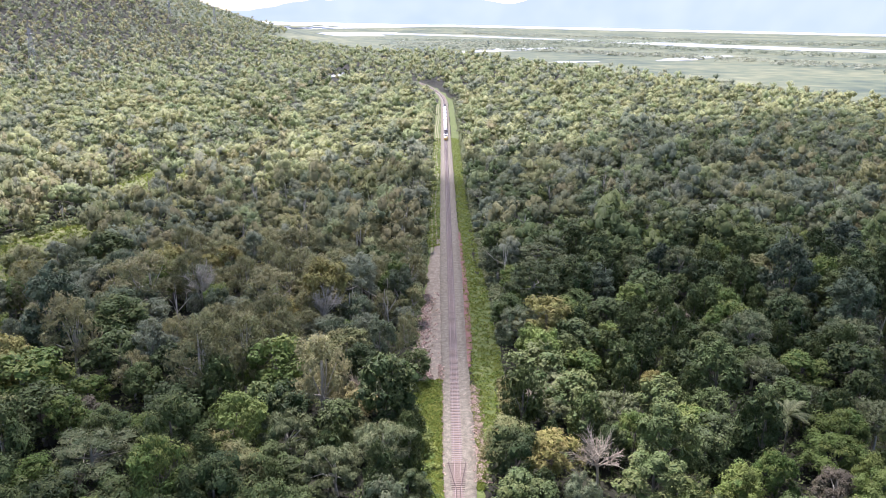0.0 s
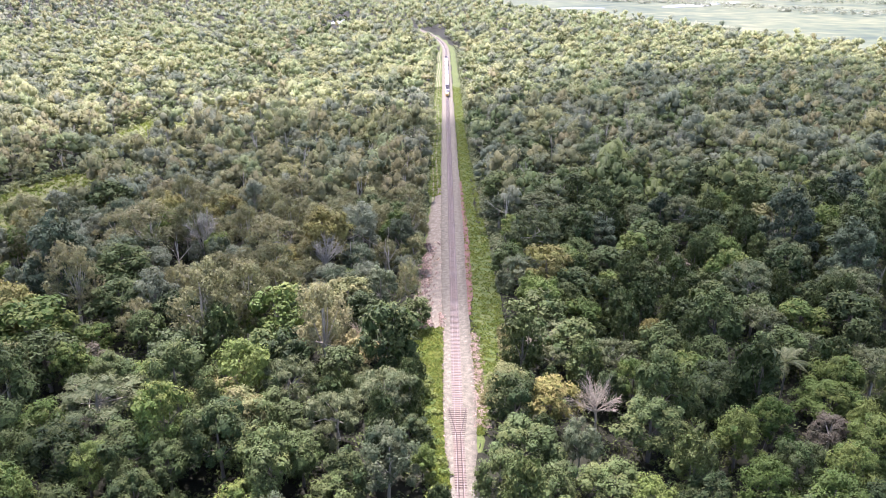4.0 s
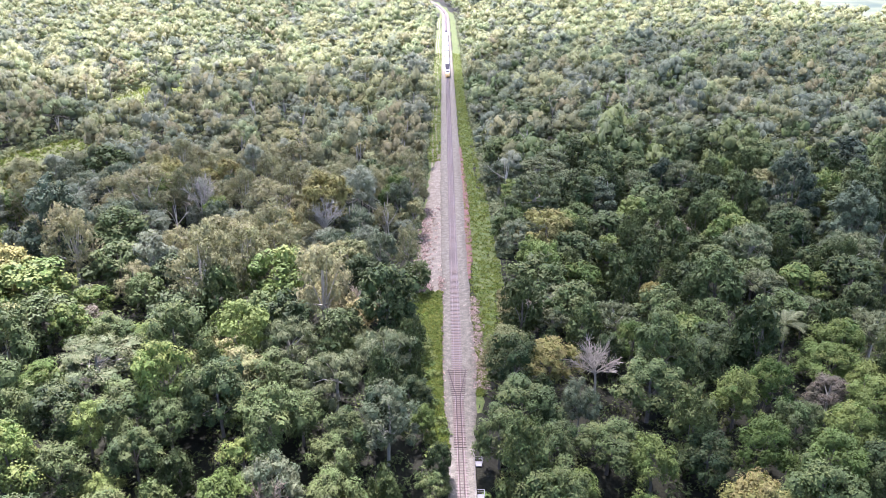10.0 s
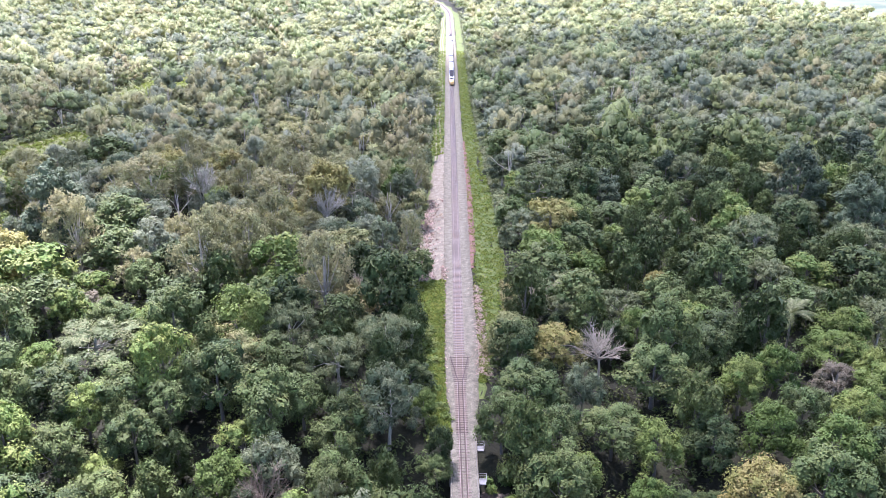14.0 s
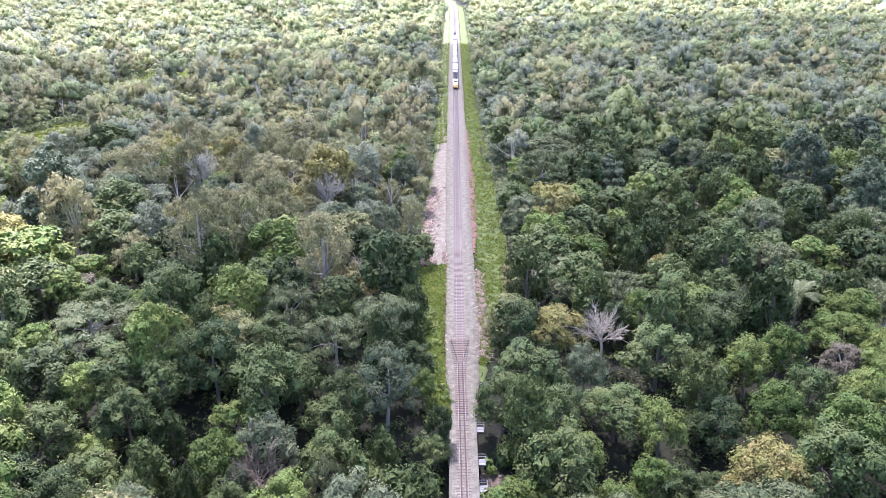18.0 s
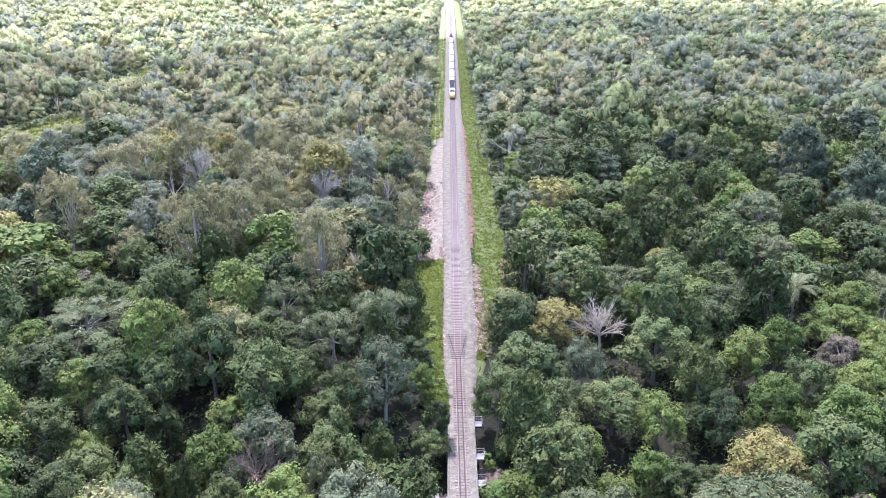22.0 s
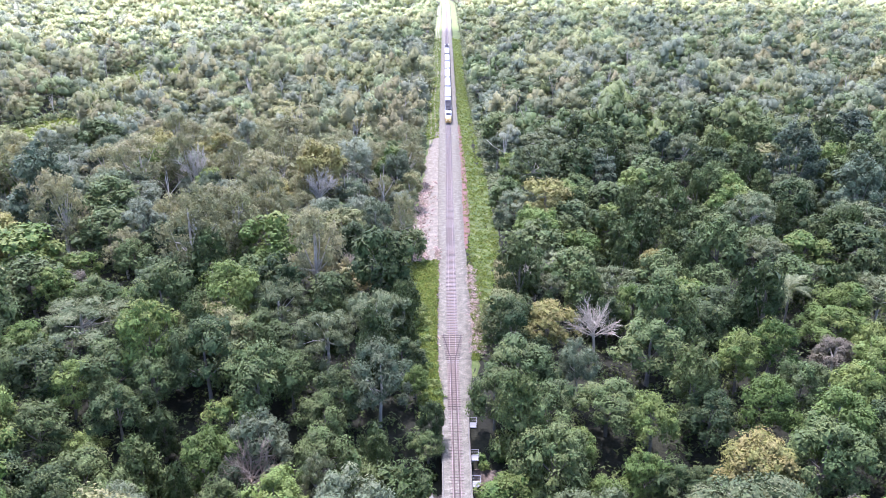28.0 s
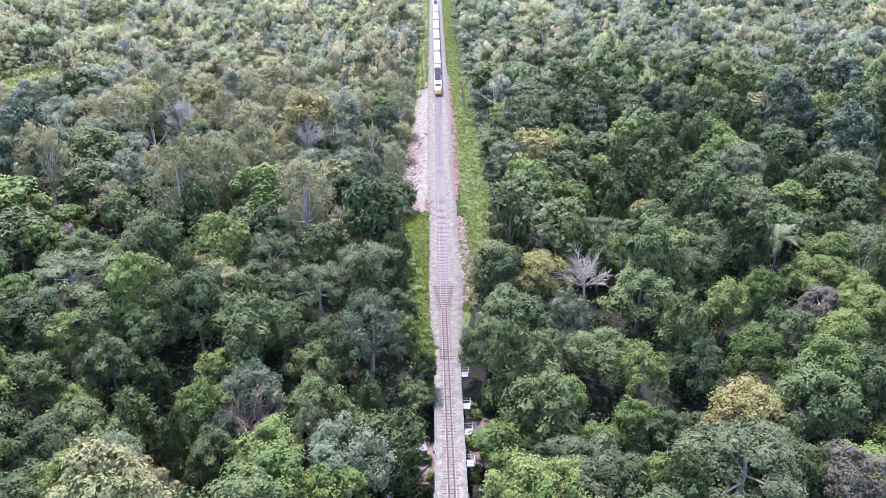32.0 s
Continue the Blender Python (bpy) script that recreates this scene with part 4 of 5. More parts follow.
def woods(name, label, P, level):
    """Many trees of the middle and far woods, one mesh for each kind of tree."""
    # the tallest creeper trees stand only in the nearer woods
    k, leaves, size, core = ((9, 34, 0.8, BALL), (4, 23, 1.2, KNOB), (2, 15, 2.3, KNOB))[level]
    by = {}
    for x, y in P:
        kind = pick(x, y)
        by.setdefault("rain" if kind == "giant" else kind, []).append((x, y))
    for kind, spots in by.items():
        shapes = [lite(kind, 31 * level + i, k, leaves, size, core) for i in range(5)]
        VV, FF, TT, NN, o = [], [], [], [], 0
        for x, y in spots:
            V, F, N = shapes[int(rng.integers(5))]
            a, s = rng.uniform(0, 6.28), (rng.uniform(0.42, 0.95) * rng.choice([0.8, 1.0, 1.35]) if level < 2 else rng.uniform(0.66, 1.25))
            c, sn = math.cos(a) * s, math.sin(a) * s
            VV.append(np.stack([V[:, 0] * c - V[:, 1] * sn + x, V[:, 0] * sn + V[:, 1] * c + y, V[:, 2] * s * rng.uniform(0.85, 1.4) + ground_z(x, y)], -1))
            NN.append(np.stack([N[:, 0] * math.cos(a) - N[:, 1] * math.sin(a), N[:, 0] * math.sin(a) + N[:, 1] * math.cos(a), N[:, 2]], -1))
            FF.append(F + o)
            TT.append(np.full(len(V), rng.uniform(0.15, 1.0)))
            o += len(V)
        ob = new(name, mesh_of(name, np.concatenate(VV), np.concatenate(FF), LEAF[kind], tone=np.concatenate(TT), smooth=True, normals=np.concatenate(NN)))
        tagged(ob, label, "woodland", kind="stuff")


P = scatter(119, 330, 7.6, 16)
woods("woodland", "mixed grey green woodland beside the railway", P[clear_of(P, 2.6)], 0)
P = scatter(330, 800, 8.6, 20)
woods("far_woodland", "open woodland further along the line, its green paled for haze", P[clear_of(P, 3.0)], 1)
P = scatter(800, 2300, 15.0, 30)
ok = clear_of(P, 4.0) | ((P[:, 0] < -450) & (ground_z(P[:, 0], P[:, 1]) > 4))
woods("distant_woodland", "distant woods and wooded hill, their green paled for haze", P[ok], 2)


def shrub_layer(name, label, y0, y1, cell, low, mat, count, size):
    """The closed layer of shrubs and saplings below the canopy of the open woods."""
    r = np.random.default_rng(int(y0))
    VV, FF, o = [], [], 0
    for y in np.arange(y0, y1, cell):
        half = (y + 134) * 0.575 + 30
        for x in np.arange(-half, half, cell):
            VV.append((x + r.uniform(-0.3, 0.3) * cell, y + r.uniform(-0.3, 0.3) * cell))
    Q = np.array(VV)
    Q = Q[clear_of(Q, cell * 0.6)]
    C = np.concatenate([Q, (ground_z(Q[:, 0], Q[:, 1]) + low)[:, None]], 1)
    V, F = sprigs(r, C, np.full(len(C), cell * 0.7), count, size, 0.45, low=0.1, up=0.8)
    tagged(new(name, mesh_of(name, V, F, mat, tone=np.repeat(r.random(len(C)), count * 3))), label, "shrubs", kind="stuff")


shrub_layer("shrub_layer", "green shrubs beneath the woodland trees", 119, 330, 6.0, 2.2, LEAF["vine"], 26, 1.2)
# pale leaves lighten the gaps between far crowns, as haze would
shrub_layer("shrub_layer", "shrubs beneath the open woods, their green paled for haze", 330, 800, 9.0, 3.6, LEAF["pale"], 10, 3.0)

# pale trunks that show among the gums of the middle woods
bits = []
P = scatter(60, 330, 13.0, 10)
for x, y in P[clear_of(P, 3.0)]:
    if rng.random() < (0.45 if x < 8 else 0.25):
        z, h = ground_z(x, y), rng.uniform(9, 14)
        lx, ly = rng.normal(size=2) * 0.7
        bits.append(tube([(x, y, z - 0.3), (x + lx * 0.4, y + ly * 0.4, z + h * 0.6), (x + lx, y + ly, z + h)], [0.24, 0.18, 0.08], 5))
        for _ in range(3):
            e = rng.normal(size=2) * 2.2
            bits.append(tube([(x + lx * 0.4, y + ly * 0.4, z + h * rng.uniform(0.5, 0.7)), (x + e[0] * 0.6, y + e[1] * 0.6, z + h * 0.85), (x + e[0], y + e[1], z + h * rng.uniform(0.95, 1.15))], [0.1, 0.08, 0.03], 4))
tagged(new("woodland_trunks", mesh_of("woodland_trunks", *merge(bits), bark_pale, smooth=True)), "pale trunks and bare limbs among the gums", "trunks", kind="stuff")


# ---- undergrowth and grass ----
def tufts(name, label, P, size, mat, count, spread, high=1.0):
    r = np.random.default_rng(len(P))
    Z = np.maximum(ground_z(P[:, 0], P[:, 1]), -8)
    C = np.stack([P[:, 0], P[:, 1], Z + size * 0.4], -1)
    V, F = sprigs(r, C, np.full(len(C), spread), count, size, high, low=0.0, up=0.6, hang=-0.4)
    t = np.repeat(r.random(len(C)), count * 3)
    tagged(new(name, mesh_of(name, V, F, mat, tone=t)), label, "grass", kind="stuff")


def verge_spots(n, y0, y1, side, r):
    y = y0 + (y1 - y0) * r.random(n) ** 1.4
    lo = np.array([(VERGE_L if side < 0 else RIGHT_EDGE)(v) for v in y])
    hi = np.array([(LEFT_EDGE if side < 0 else VERGE_R)(v) for v in y])
    if side < 0:
        hi = np.where((y > 36) & (y < 150), lo + 0.6, hi)
    return np.stack([track_x(y) + lo + (hi - lo) * r.random(n), y], -1)


r = np.random.default_rng(3)
tufts("grass_tufts", "long bright green grass tufts on the verge", verge_spots(3200, -25, 36, -1, r), 0.7, blade_mat, 14, 0.5)
tufts("grass_tufts", "short green grass tufts on the verge", verge_spots(4600, -8, 420, 1, r), 0.42, blade_mat, 6, 0.7, 0.12)
tufts("grass_tufts", "green grass tufts between the wheel ruts", verge_spots(1300, 150, 420, -1, r), 0.45, blade_mat, 5, 0.5, 0.7)
yy = -20 + 65 * r.random(420)
tufts("dry_grass", "dry brown weeds along the ballast edge", np.stack([track_x(yy) + [LEFT_EDGE(v) for v in yy] - 0.1 + r.normal(size=420) * 0.35, yy], -1), 0.42, dry_mat, 6, 0.35)
a_ = r.uniform(0, 6.28, 900)
d_ = np.sqrt(r.random(900))
q = np.concatenate([np.stack([-150 + 22 * d_ * np.cos(a_), 132 + 52 * d_ * np.sin(a_)], -1), np.stack([-152 + 17 * d_ * np.cos(a_), 268 + 56 * d_ * np.sin(a_)], -1)])
ring = np.linspace(0, 3.14, 160)
q2 = np.concatenate([np.stack([-150 + 22 * np.cos(ring), 134 + 52 * np.sin(ring)], -1), np.stack([-152 + 17 * np.cos(ring), 270 + 56 * np.sin(ring)], -1)]) + r.normal(size=(320, 2)) * 1.5
tufts("edge_shrubs", "green shrubs round the clearings", q2, 1.0, LEAF["dry"], 22, 2.0, 1.3)
tufts("meadow_grass", "long pale grass and low bushes in the clearings", q, 0.9, blade_mat, 8, 0.9, 0.8)
q = verge_spots(500, -6, 34, 1, r)
tufts("dry_grass", "dry straw coloured weeds at the ballast edge", np.stack([q[:, 0] * 0 + track_x(q[:, 1]) + 4.5 + r.normal(size=500) * 0.7, q[:, 1]], -1), 0.42, dry_mat, 4, 0.4, 0.6)
q = np.stack([-8.0 + r.normal(size=420) * 1.6, 38 + 60 * r.random(420)], -1)
tufts("dry_brush", "pinkish dead brush piled on the shoulder", q, 0.6, dry_mat, 6, 0.5, 0.3)
yy = 2 + 36 * r.random(520)
tufts("rank_grass", "tall olive and straw coloured grass at the edge of the verge", np.stack([track_x(yy) + [VERGE_R(v) for v in yy] + r.uniform(-1.6, 2.6, 520), yy], -1), 0.55, LEAF["straw"], 16, 0.7, 1.3)
yy = 60 + 640 * r.random(1500) ** 1.5
q = np.concatenate([np.stack([track_x(yy) + [VERGE_R(v) for v in yy] + r.uniform(0.2, 3.2, 1500), yy], -1), np.stack([track_x(yy) + [VERGE_L(v) for v in yy] - r.uniform(0.2, 3.0, 1500), yy], -1)])
tufts("edge_shrubs", "green shrubs along the edge of the woods", q, 0.8, LEAF["feather"], 16, 1.2, 1.1)
q = np.concatenate([np.stack([3.6 + 5.5 * r.random(60), -47 + 14 * r.random(60)], -1), np.stack([-7.5 + 5.5 * r.random(60), -50 + 12 * r.random(60)], -1)])
q = q[r.random(120) < 0.42]
tufts("bank_weeds", "low weeds and saplings on the creek banks", q, 0.7, LEAF["lime"], 34, 0.8, 0.9)
yy = -26 + 62 * r.random(46)
q = np.stack([track_x(yy) + [VERGE_L(v) for v in yy] + r.normal(size=46) * 1.1 + 0.4, yy], -1)
tufts("verge_shrubs", "leafy green shrubs and saplings along the grass verge", q, 0.55, LEAF["lime"], 60, 1.25, 1.2)
P = scatter(-72, 130, 3.7, 16)
off = P[:, 0] - track_x(P[:, 1])
P = P[clear_of(P, 0.8) | ((P[:, 1] > -66) & (P[:, 1] < -26) & (np.abs(off) > 4.2) & ~((np.abs(off - 5.5) < 3.2) & (np.abs(P[:, 1] + 41) < 5)) & ~((np.abs(off + 4) < 3.0) & (np.abs(P[:, 1] + 44) < 4)))]
tufts("undergrowth", "dark green undergrowth beneath the trees", P, 0.55, LEAF["vine"], 36, 1.9, 1.0)


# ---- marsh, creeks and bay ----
# nearly white base: the sky's bright reflection is put into the water's colour
bay_m, n_, l_, p_ = material("sky_white_water")
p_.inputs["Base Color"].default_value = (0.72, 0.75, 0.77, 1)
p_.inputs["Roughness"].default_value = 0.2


def pool(name, label, cx, cy, rx, ry, seed, z=0.0, turn=0.0):
    r = np.random.default_rng(seed)
    a = np.linspace(0, 2 * np.pi, 61)[:-1]
    ph = r.uniform(0, 6.28, 4)
    k = 1 + 0.22 * np.sin(2 * a + ph[0]) + 0.16 * np.sin(3 * a + ph[1]) + 0.1 * np.sin(5 * a + ph[2]) + 0.05 * np.sin(9 * a + ph[3])
    X, Y = rx * k * np.cos(a), ry * k * np.sin(a)
    X, Y = X * math.cos(turn) - Y * math.sin(turn), X * math.sin(turn) + Y * math.cos(turn)
    V = np.stack([cx + X, cy + Y, ground_z(cx + X, cy + Y) + 0.5 + z], -1)
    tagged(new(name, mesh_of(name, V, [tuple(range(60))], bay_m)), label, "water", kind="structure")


def river(label, pts, width, seed):
    """A winding arm of water over the marsh."""
    r = np.random.default_rng(seed)
    P = np.array(pts, float)
    u = np.linspace(0, len(P) - 1, 40)
    X = np.interp(u, np.arange(len(P)), P[:, 0]) + np.cumsum(r.normal(size=40)) * width * 0.06
    Y = np.interp(u, np.arange(len(P)), P[:, 1]) + np.cumsum(r.normal(size=40)) * width * 0.06
    w = width * (1 + 0.35 * np.sin(u * 2.1 + seed)) / 2
    d = np.stack([np.gradient(X), np.gradient(Y)], 1)
    d /= np.linalg.norm(d, axis=1)[:, None]
    a = np.stack([X - d[:, 1] * w, Y + d[:, 0] * w], 1)
    b = np.stack([X + d[:, 1] * w, Y - d[:, 0] * w], 1)
    Q = np.concatenate([a, b])
    V = np.concatenate([Q, (ground_z(Q[:, 0], Q[:, 1]) + 0.5)[:, None]], 1)
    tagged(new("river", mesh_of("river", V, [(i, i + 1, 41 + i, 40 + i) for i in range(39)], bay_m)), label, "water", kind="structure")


pool("marsh_pool", "bright still pool in the marsh", 110, 1800, 210, 34, 1, turn=0.86)
pool("marsh_pool", "bright still pool in the marsh", 195, 1930, 95, 46, 8, turn=0.5)
pool("marsh_pool", "bright still pool in the marsh", 500, 1480, 115, 32, 2, turn=0.78)
pool("marsh_pool", "bright still pool in the marsh", 243, 1357, 38, 22, 3)
pool("marsh_pool", "glint of creek water among the trees", -150, 1030, 9, 40, 4)
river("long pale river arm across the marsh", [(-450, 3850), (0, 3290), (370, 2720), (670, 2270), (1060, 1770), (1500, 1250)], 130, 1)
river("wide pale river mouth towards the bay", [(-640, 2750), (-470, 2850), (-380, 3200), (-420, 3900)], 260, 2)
near = np.array([(-2600, 4300, 20), (-1500, 4300, 13), (-700, 4290, 7), (0, 4400, 18.0), (1090, 3800, 3.5), (1730, 2940, 2)], float)
shore = np.array([(-2600, 4500, 68), (-1530, 4500, 57), (-760, 4500, 43), (0, 4500, 28), (1230, 4190, 6), (1900, 3210, 3)], float)
V = np.concatenate([near, shore])
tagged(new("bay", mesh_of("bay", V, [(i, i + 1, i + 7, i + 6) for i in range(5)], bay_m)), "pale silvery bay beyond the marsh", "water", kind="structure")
low = near * [1, 1, 0] + [0, -500, -1.1]
V = np.concatenate([low, near + [0, 4, -0.15]])
tagged(new("shore", mesh_of("shore", V, [(i, i + 1, i + 7, i + 6) for i in range(5)], marsh_mat)), "low green marsh shore of the bay", "ground", kind="structure")
bank("clearing", "small grassy clearing in the woodland", -172, -132, 220, 318, meadow_mat, 0.15, 5)
bank("clearing", "grassy clearing in the woodland", -175, -125, 78, 188, meadow_mat, 0.15, 6)


def island(x0, x1, y, w, seed, slope=0.0):
    """A long low marsh island in the bay."""
    r = np.random.default_rng(seed)
    X = np.linspace(x0, x1, 50)
    c = y + (X - x0) * slope + np.cumsum(r.normal(size=50)) * 9
    half = w * np.sin(np.linspace(0.05, np.pi - 0.05, 50)) ** 0.5 * r.uniform(0.7, 1.1, 50)
    zz = lambda Y: 14 + 36 * np.clip((Y - 4280) / 220, 0, 1)
    V = np.concatenate([np.stack([X, c - half, zz(c - half)], -1), np.stack([X, c + half, zz(c + half)], -1)])
    tagged(new("marsh_island", mesh_of("marsh_island", V, [(i, i + 1, 51 + i, 50 + i) for i in range(49)], marsh_mat)), "long low green marsh island in the bay", "island", kind="structure")


island(-1150, -480, 4330, 26, 1)
mang = foliage("leaf_mangrove", (0.24, 0.28, 0.19), (0.38, 0.42, 0.30), 0.4)
for (x0, y0, x1, y1, w, n) in ((-700, 2350, 300, 2250, 70, 260), (-600, 2700, -200, 2650, 60, 120), (-150, 2600, 1500, 2150, 60, 420), (60, 1930, 560, 1500, 12, 90), (-400, 2050, 300, 1980, 60, 200), (100, 3600, 1300, 1950, 70, 260), (250, 2350, 1150, 1150, 90, 300), (300, 1750, 900, 900, 60, 150)):
    u = rng.random(n)
    Pm = np.stack([x0 + (x1 - x0) * u, y0 + (y1 - y0) * u + rng.normal(size=n) * w], -1)
    C = np.concatenate([Pm, np.full((n, 1), 1.5)], 1)
    Vm, Fm = sprigs(rng, C, np.full(n, 14.0), 12, 6.0, 0.15, low=0.1, up=0.9)
    tagged(new("mangroves", mesh_of("mangroves", Vm, Fm, mang)), "low grey green mangroves on the marsh", "mangroves", kind="stuff")

# far ranges across the bay: self-lit, haze put into their pale blue glow
haze_m, n_, l_, p_ = material("range_haze_glow")
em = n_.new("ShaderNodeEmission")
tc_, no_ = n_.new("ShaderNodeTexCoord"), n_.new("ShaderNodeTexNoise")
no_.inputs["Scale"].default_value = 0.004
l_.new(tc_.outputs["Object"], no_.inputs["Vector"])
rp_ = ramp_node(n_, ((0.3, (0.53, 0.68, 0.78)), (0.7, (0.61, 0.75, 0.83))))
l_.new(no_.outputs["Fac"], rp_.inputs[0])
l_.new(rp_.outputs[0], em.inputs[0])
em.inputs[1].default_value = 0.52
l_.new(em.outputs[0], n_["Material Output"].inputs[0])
RIDGE = piecewise((-2700, 60), (-1430, 78), (-1000, 120), (-720, 165), (60, 175), (280, 160), (370, 140), (520, 165), (800, 190), (1100, 260), (2800, 330))
X = np.arange(-2700, 2800, 50.0)
YB = np.interp(X, [250, 1230, 1900, 2800], [4480, 4170, 3190, 2300])
FB = (YB + 134) / 4614
H = 83 + (np.array([RIDGE(x) for x in X / FB]) + 5 * np.sin(X * 0.013) + 3 * np.sin(X * 0.041) - 83) * FB
foot = np.interp(X, [-2600, -1530, 0, 1230, 1900], [60, 50, 22, -2, -2])
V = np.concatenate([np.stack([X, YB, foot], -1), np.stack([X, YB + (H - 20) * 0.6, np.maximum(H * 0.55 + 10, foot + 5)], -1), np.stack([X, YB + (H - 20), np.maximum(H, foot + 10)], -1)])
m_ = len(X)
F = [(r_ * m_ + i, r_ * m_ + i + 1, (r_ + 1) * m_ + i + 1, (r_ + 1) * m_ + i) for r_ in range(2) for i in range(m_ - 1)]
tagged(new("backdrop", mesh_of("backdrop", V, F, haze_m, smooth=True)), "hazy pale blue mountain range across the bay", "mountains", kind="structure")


# ---- pylons ----
def pylon(x, y, h):
    ob = tagged(new("pylon"), "tall grey steel lattice power pylon above the trees", "pylon", "pylons of the power line")
    ob.location = (x, y, ground_z(x, y))
    w = lambda z: h * (0.09 * (1 - z) ** 1.5 + 0.018)
    lv = np.linspace(0, 1, 9)
    for a, b in ((-1, -1), (1, -1), (1, 1), (-1, 1)):
        pts = np.array([(a * w(z), b * w(z), z * h) for z in lv])
        part("leg", mesh_of("leg", *tube(pts, np.full(9, 0.22), 4), steel_mat), ob)
    bits = []
    for i in range(8):
        z0, z1 = lv[i], lv[i + 1]
        for a, b, c, d in ((-1, -1, 1, -1), (1, -1, 1, 1), (1, 1, -1, 1), (-1, 1, -1, -1)):
            bits.append(tube([(a * w(z0), b * w(z0), z0 * h), (c * w(z1), d * w(z1), z1 * h)], [0.13, 0.13], 4))
            bits.append(tube([(c * w(z0), d * w(z0), z0 * h), (a * w(z1), b * w(z1), z1 * h)], [0.13, 0.13], 4))
    part("bracing", mesh_of("bracing", *merge(bits), steel_mat), ob)
    for z in (0.72, 0.84, 0.96):
        part("cross_arm", mesh_of("cross_arm", *merge([tube([(-h * 0.13, 0, z * h), (h * 0.13, 0, z * h)], [0.2, 0.2], 4), tube([(-h * 0.13, 0, z * h), (0, 0, z * h + 2)], [0.14, 0.14], 4), tube([(h * 0.13, 0, z * h), (0, 0, z * h + 2)], [0.14, 0.14], 4)]), steel_mat), ob)


pylon(-618, 1090, 58)
pylon(-672, 1900, 52)
pylon(-590, 2000, 52)


# ---- the train ----
coach_white = plain("coach_white", (0.80, 0.81, 0.82), 0.4, 0.0, 0.5, 0.05)
coach_roof = plain("coach_roof", (0.62, 0.63, 0.64), 0.5, 0.0, 0.4, 0.05)
nose_yellow = plain("nose_yellow", (0.56, 0.37, 0.11), 0.4, 0.0, 0.5, 0.06)
dark_roof = plain("dark_roof", (0.05, 0.045, 0.05), 0.85, 0.0, 0.15)
grille_mat = plain("grille", (0.035, 0.032, 0.035), 0.85, 0.0, 0.15)
maroon = plain("maroon_stripe", (0.22, 0.045, 0.06), 0.4)
under_mat = plain("underframe", (0.05, 0.048, 0.045), 0.8)
glass_mat = plain("dark_glass", (0.02, 0.024, 0.03), 0.08, 0.0, 0.6)
lamp_m, n_, l_, p_ = material("headlight")
p_.inputs["Emission Color"].default_value = (1, 0.95, 0.85, 1)
p_.inputs["Emission Strength"].default_value = 0.5


def profile(half, z0, z1, crown):
    """The outline of a coach body: sides, rounded shoulders, low arched roof."""
    pts = [(-half, z0), (-half, z1 - crown)]
    for i in range(1, 8):
        a = math.pi - math.pi * i / 8
        pts.append((half * math.cos(a) * (0.98 if 0 < i < 8 else 1), z1 - crown + crown * math.sin(a) ** 0.8))
    return pts + [(half, z1 - crown), (half, z0)]


def loft(name, sections, mat, smooth=False):
    """A body skinned over outlines (y, list of x z)."""
    k = len(sections[0][1])
    V = [(x, y, z) for y, pr in sections for x, z in pr]
    F = [(i * k + j, i * k + j + 1, (i + 1) * k + j + 1, (i + 1) * k + j) for i in range(len(sections) - 1) for j in range(k - 1)]
    F += [tuple(range(k))[::-1], tuple(range((len(sections) - 1) * k, len(sections) * k))]
    return mesh_of(name, V, F, mat)


BOGIE = boxes("bogie", [((0, 0, 0.62), (1.9, 2.9, 0.3)), ((-0.85, 0, 0.6), (0.2, 2.6, 0.45)), ((0.85, 0, 0.6), (0.2, 2.6, 0.45))], under_mat, 0.04)
bm = bmesh.new()
for s in (-1, 1):
    bmesh.ops.create_cone(bm, cap_ends=True, segments=16, radius1=0.43, radius2=0.40, depth=0.13, matrix=pose(s * 0.56, 0, 0.72, 0, 90 * s, 0))
bmesh.ops.create_cone(bm, cap_ends=True, segments=8, radius1=0.07, radius2=0.07, depth=1.2, matrix=pose(0, 0, 0.72, 0, 90, 0))
WHEELS = bm_mesh("wheelset", bm, steel_mat)
WINDOW = boxes("window", [((0, 0, 0), (0.04, 1.5, 0.8))], glass_mat, 0.015)
UNIT = boxes("roof_unit", [((0, 0, 0), (1.5, 2.4, 0.22))], coach_roof, 0.06)
FAN = boxes("roof_grille", [((0, 0, 0), (1.7, 2.2, 0.16))], grille_mat, 0.04)


def running_gear(ob, ln):
    for y in (-ln / 2 + 3.2, ln / 2 - 3.2):
        b = part("bogie", BOGIE, ob)
        b.location = (0, y, -0.02)
        for dy in (-1.1, 1.1):
            part("wheelset", WHEELS, b).location = (0, dy, 0)


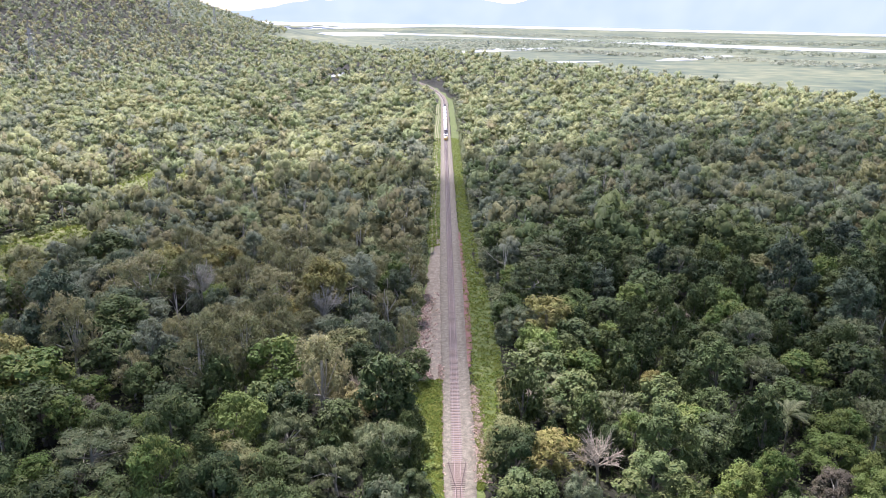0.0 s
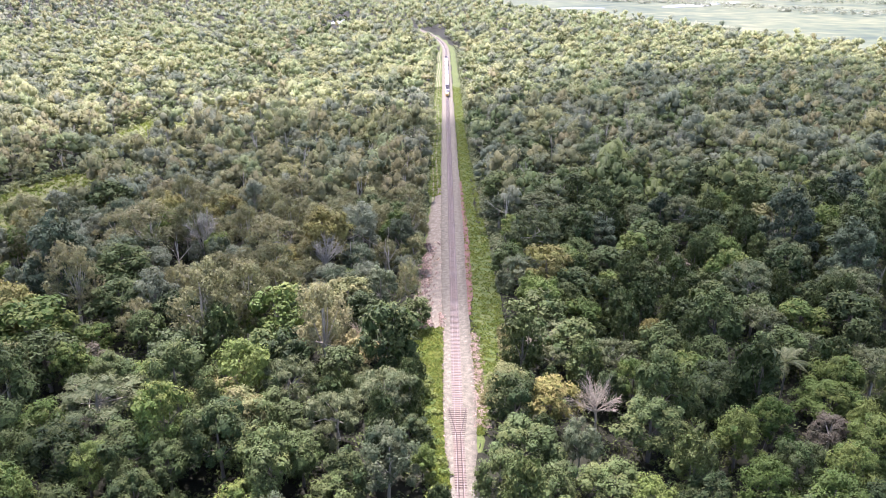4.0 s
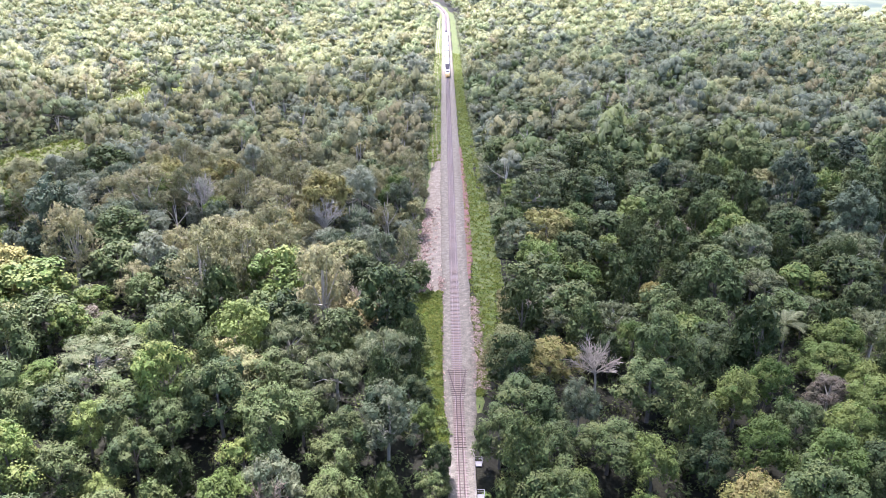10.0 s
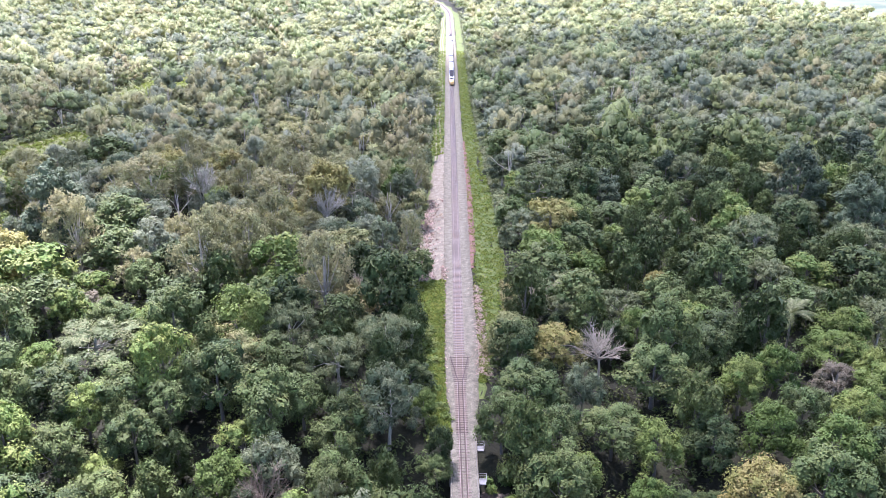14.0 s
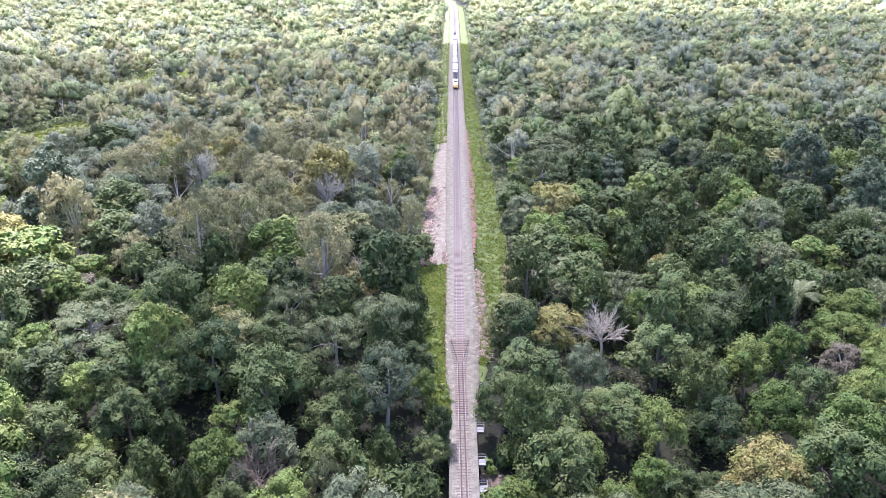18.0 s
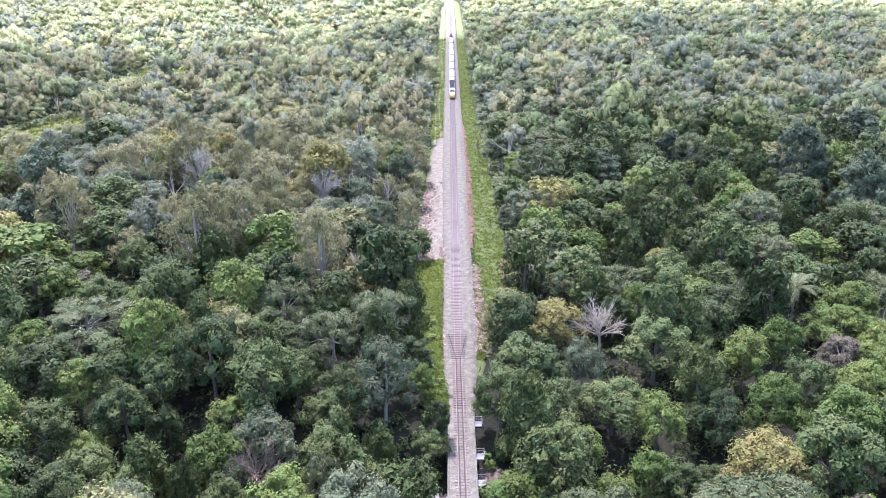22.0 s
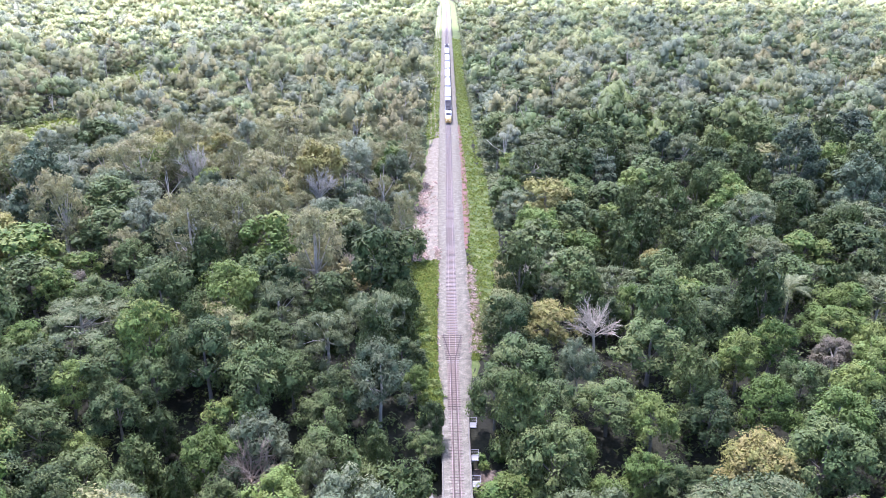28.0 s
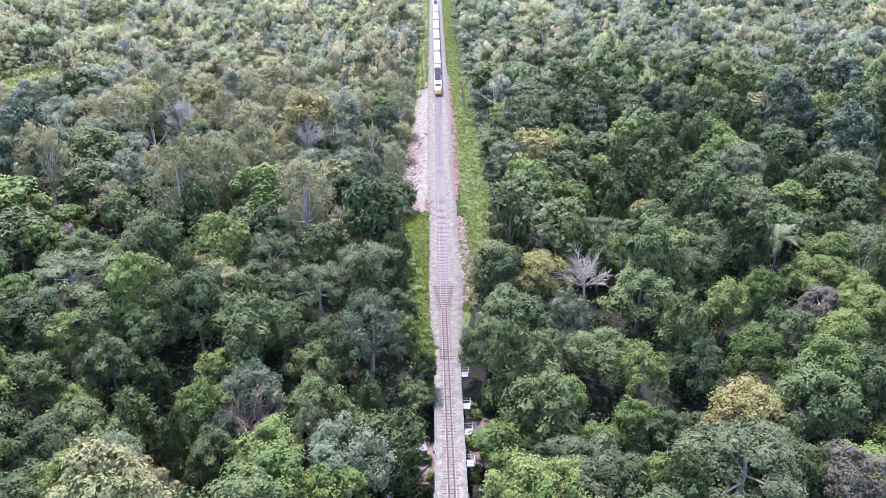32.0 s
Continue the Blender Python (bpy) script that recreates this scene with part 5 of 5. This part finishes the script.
def coach(last=False):
    ln = 22.5
    ob = tagged(new("carriage"), "white passenger carriage with a pale ribbed roof on the railway track", "carriage", "vehicles of the train")
    part("body", loft("body", [(-ln / 2, profile(1.24, 0.95, 3.85, 0.5)), (ln / 2, profile(1.24, 0.95, 3.85, 0.5))], coach_white), ob)
    part("roof", loft("roof", [(-ln / 2 + 0.1, profile(1.17, 3.55, 3.9, 0.33)), (ln / 2 - 0.1, profile(1.17, 3.55, 3.9, 0.33))], coach_roof), ob, "pale roof skin")
    for i in range(10):
        part("roof_rib", boxes("roof_rib", [((0, -ln / 2 + 1.3 + i * 2.28, 3.885), (1.9, 0.06, 0.05))], coach_white), ob)
    # dark panels at both roof ends widen the dark breaks between carriages
    for y in (-ln / 2 + 0.75, ln / 2 - 0.75):
        part("roof_end", boxes("roof_end", [((0, y, 3.8), (2.2, 1.4, 0.26))], dark_roof, 0.08), ob, "dark panel across the roof end")
    for y in (-7.4, 7.4):
        part("roof_unit", UNIT, ob).location = (0, y, 3.98)
    for s in (-1, 1):
        for i in range(9):
            part("window", WINDOW, ob).location = (s * 1.245, -8.4 + i * 2.1, 2.45)
        part("stripe", boxes("stripe", [((s * 1.248, 0, 1.5), (0.02, ln - 0.4, 0.32))], maroon), ob)
        for y in (-10.6, 10.6):
            part("door", boxes("door", [((s * 1.25, y, 2.05), (0.05, 0.9, 1.95))], coach_white, 0.02), ob)
    part("gangway", boxes("gangway", [((0, ln / 2 + 0.4, 2.1), (1.3, 0.8, 2.1)), ((0, -ln / 2 - 0.3, 2.1), (1.3, 0.6, 2.1))], under_mat, 0.03), ob, "dark gangway bellows")
    part("underframe", boxes("underframe", [((0, 0, 0.8), (2.3, ln - 7, 0.5))], under_mat, 0.05), ob)
    running_gear(ob, ln)
    return ob


def power_car():
    """Sloped yellow nose towards -y, white cab, dark engine roof."""
    ln = 19.0
    ob = tagged(new("power_car"), "streamlined power car with yellow nose and dark roof", "locomotive", "vehicles of the train")
    y0 = -ln / 2
    full = profile(1.25, 0.9, 3.85, 0.5)
    shrink = lambda w, top, low=0.9: [(x * w, low + (z - 0.9) * (top - low) / 2.95) for x, z in full]
    part("nose", loft("nose", [(y0, shrink(0.72, 1.7, 0.6)), (y0 + 0.35, shrink(0.86, 2.15, 0.5)), (y0 + 1.2, shrink(0.95, 2.55, 0.5)), (y0 + 2.1, shrink(0.99, 2.85, 0.7))], nose_yellow, True), ob, "rounded yellow nose")
    part("cab", loft("cab", [(y0 + 2.1, shrink(0.99, 2.85)), (y0 + 3.5, shrink(1.0, 3.7)), (y0 + 4.6, full), (y0 + 7.2, full)], coach_white), ob, "white driving cab")
    V = [(-1.05, y0 + 2.2, 3.0), (1.05, y0 + 2.2, 3.0), (0.95, y0 + 3.35, 3.71), (-0.95, y0 + 3.35, 3.71), (-1.05, y0 + 2.2, 2.92), (1.05, y0 + 2.2, 2.92), (0.95, y0 + 3.35, 3.63), (-0.95, y0 + 3.35, 3.63)]
    part("windscreen", mesh_of("windscreen", V, [(0, 1, 2, 3), (7, 6, 5, 4), (0, 4, 5, 1), (1, 5, 6, 2), (2, 6, 7, 3), (3, 7, 4, 0)], glass_mat), ob, "dark sloped windscreen")
    part("engine_body", loft("engine_body", [(y0 + 7.2, full), (ln / 2, full)], coach_white), ob)
    part("engine_roof", loft("engine_roof", [(y0 + 7.3, profile(1.21, 3.3, 3.92, 0.5)), (ln / 2 - 0.05, profile(1.21, 3.3, 3.92, 0.5))], dark_roof), ob, "dark grey roof")
    for y in (-0.6, 2.2, 5.0, 7.6):
        part("roof_grille", FAN, ob).location = (0, y, 3.98)
    part("cab_roof_unit", boxes("cab_roof_unit", [((0, y0 + 5.6, 3.9), (1.4, 1.1, 0.2))], dark_roof, 0.04), ob)
    for s in (-1, 1):
        part("stripe", boxes("stripe", [((s * 1.258, 2.5, 1.6), (0.02, ln - 6, 0.5))], maroon), ob)
        part("side_window", boxes("side_window", [((s * 1.255, y0 + 5.2, 2.75), (0.04, 0.9, 0.7))], glass_mat, 0.02), ob)
        lm = boxes("headlight", [((s * 0.62, y0 - 0.02, 1.35), (0.3, 0.1, 0.18))], lamp_m, 0.03)
        part("headlight", lm, ob)
    part("underframe", boxes("underframe", [((0, 0, 0.75), (2.3, ln - 7.5, 0.5))], under_mat, 0.05), ob)
    running_gear(ob, ln)
    return ob


def luggage_van():
    """A short van behind the power car, dark in front, pale grey behind."""
    ln = 12.4
    ob = tagged(new("luggage_van"), "short grey luggage van with a dark front roof", "railway van", "vehicles of the train")
    pr = profile(1.24, 0.95, 3.8, 0.5)
    part("body", loft("body", [(-ln / 2, pr), (ln / 2, pr)], coach_white), ob)
    part("front_roof", loft("front_roof", [(-ln / 2, profile(1.2, 3.3, 3.86, 0.45)), (1.4, profile(1.2, 3.3, 3.86, 0.45))], dark_roof), ob, "dark roof panel")
    part("rear_roof", loft("rear_roof", [(1.45, profile(1.2, 3.3, 3.85, 0.45)), (ln / 2, profile(1.2, 3.3, 3.85, 0.45))], steel_mat), ob, "grey roof panel")
    for y in (-4.2, -1.2):
        part("roof_grille", FAN, ob).location = (0, y, 3.92)
    for s in (-1, 1):
        part("sliding_door", boxes("sliding_door", [((s * 1.25, 0.5, 2.1), (0.05, 2.4, 2.0))], coach_roof, 0.02), ob)
        part("stripe", boxes("stripe", [((s * 1.248, 0, 1.5), (0.02, ln - 0.4, 0.32))], maroon), ob)
    part("gangway", boxes("gangway", [((0, ln / 2 + 0.25, 2.1), (1.3, 0.5, 2.1))], under_mat, 0.03), ob)
    part("underframe", boxes("underframe", [((0, 0, 0.8), (2.3, ln - 7, 0.5))], under_mat, 0.05), ob)
    running_gear(ob, ln)
    return ob


lead = power_car()
van = luggage_van()
first = coach()
cars = [(lead, 9.5, 0), (van, 25.8, 0)]
for i in range(6):
    cars.append((first if i == 0 else copy_thing(first, Matrix()), 44.6 + i * 24.0, 0))
cars.append((copy_thing(lead, Matrix()), 44.6 + 6 * 24.0 - 2.2, 180))

# distance of the nose along the line
NOSE = ((0, 404.0), (3, 380.5), (6, 355.5), (9, 329.5), (13, 294.8), (16, 268.5), (19, 242.0), (23, 208.3), (25, 193.2), (28, 170.2), (30, 154.0), (32, 137.8))


def motions():
    # the cloud's shadow falls away from the sun by its height
    sx, sy = sd.x / sd.z * CLOUD_Z, sd.y / sd.z * CLOUD_Z
    walk(cloud, [(t, pose(sx + WIND[0] * t, sy + WIND[1] * t, CLOUD_Z)) for t in (0, 16, 32)])
    for ob, back, turn in cars:
        walk(ob, [(t, pose(0, y + back, 0.29, 0, 0, turn)) for t, y in NOSE])


motions()
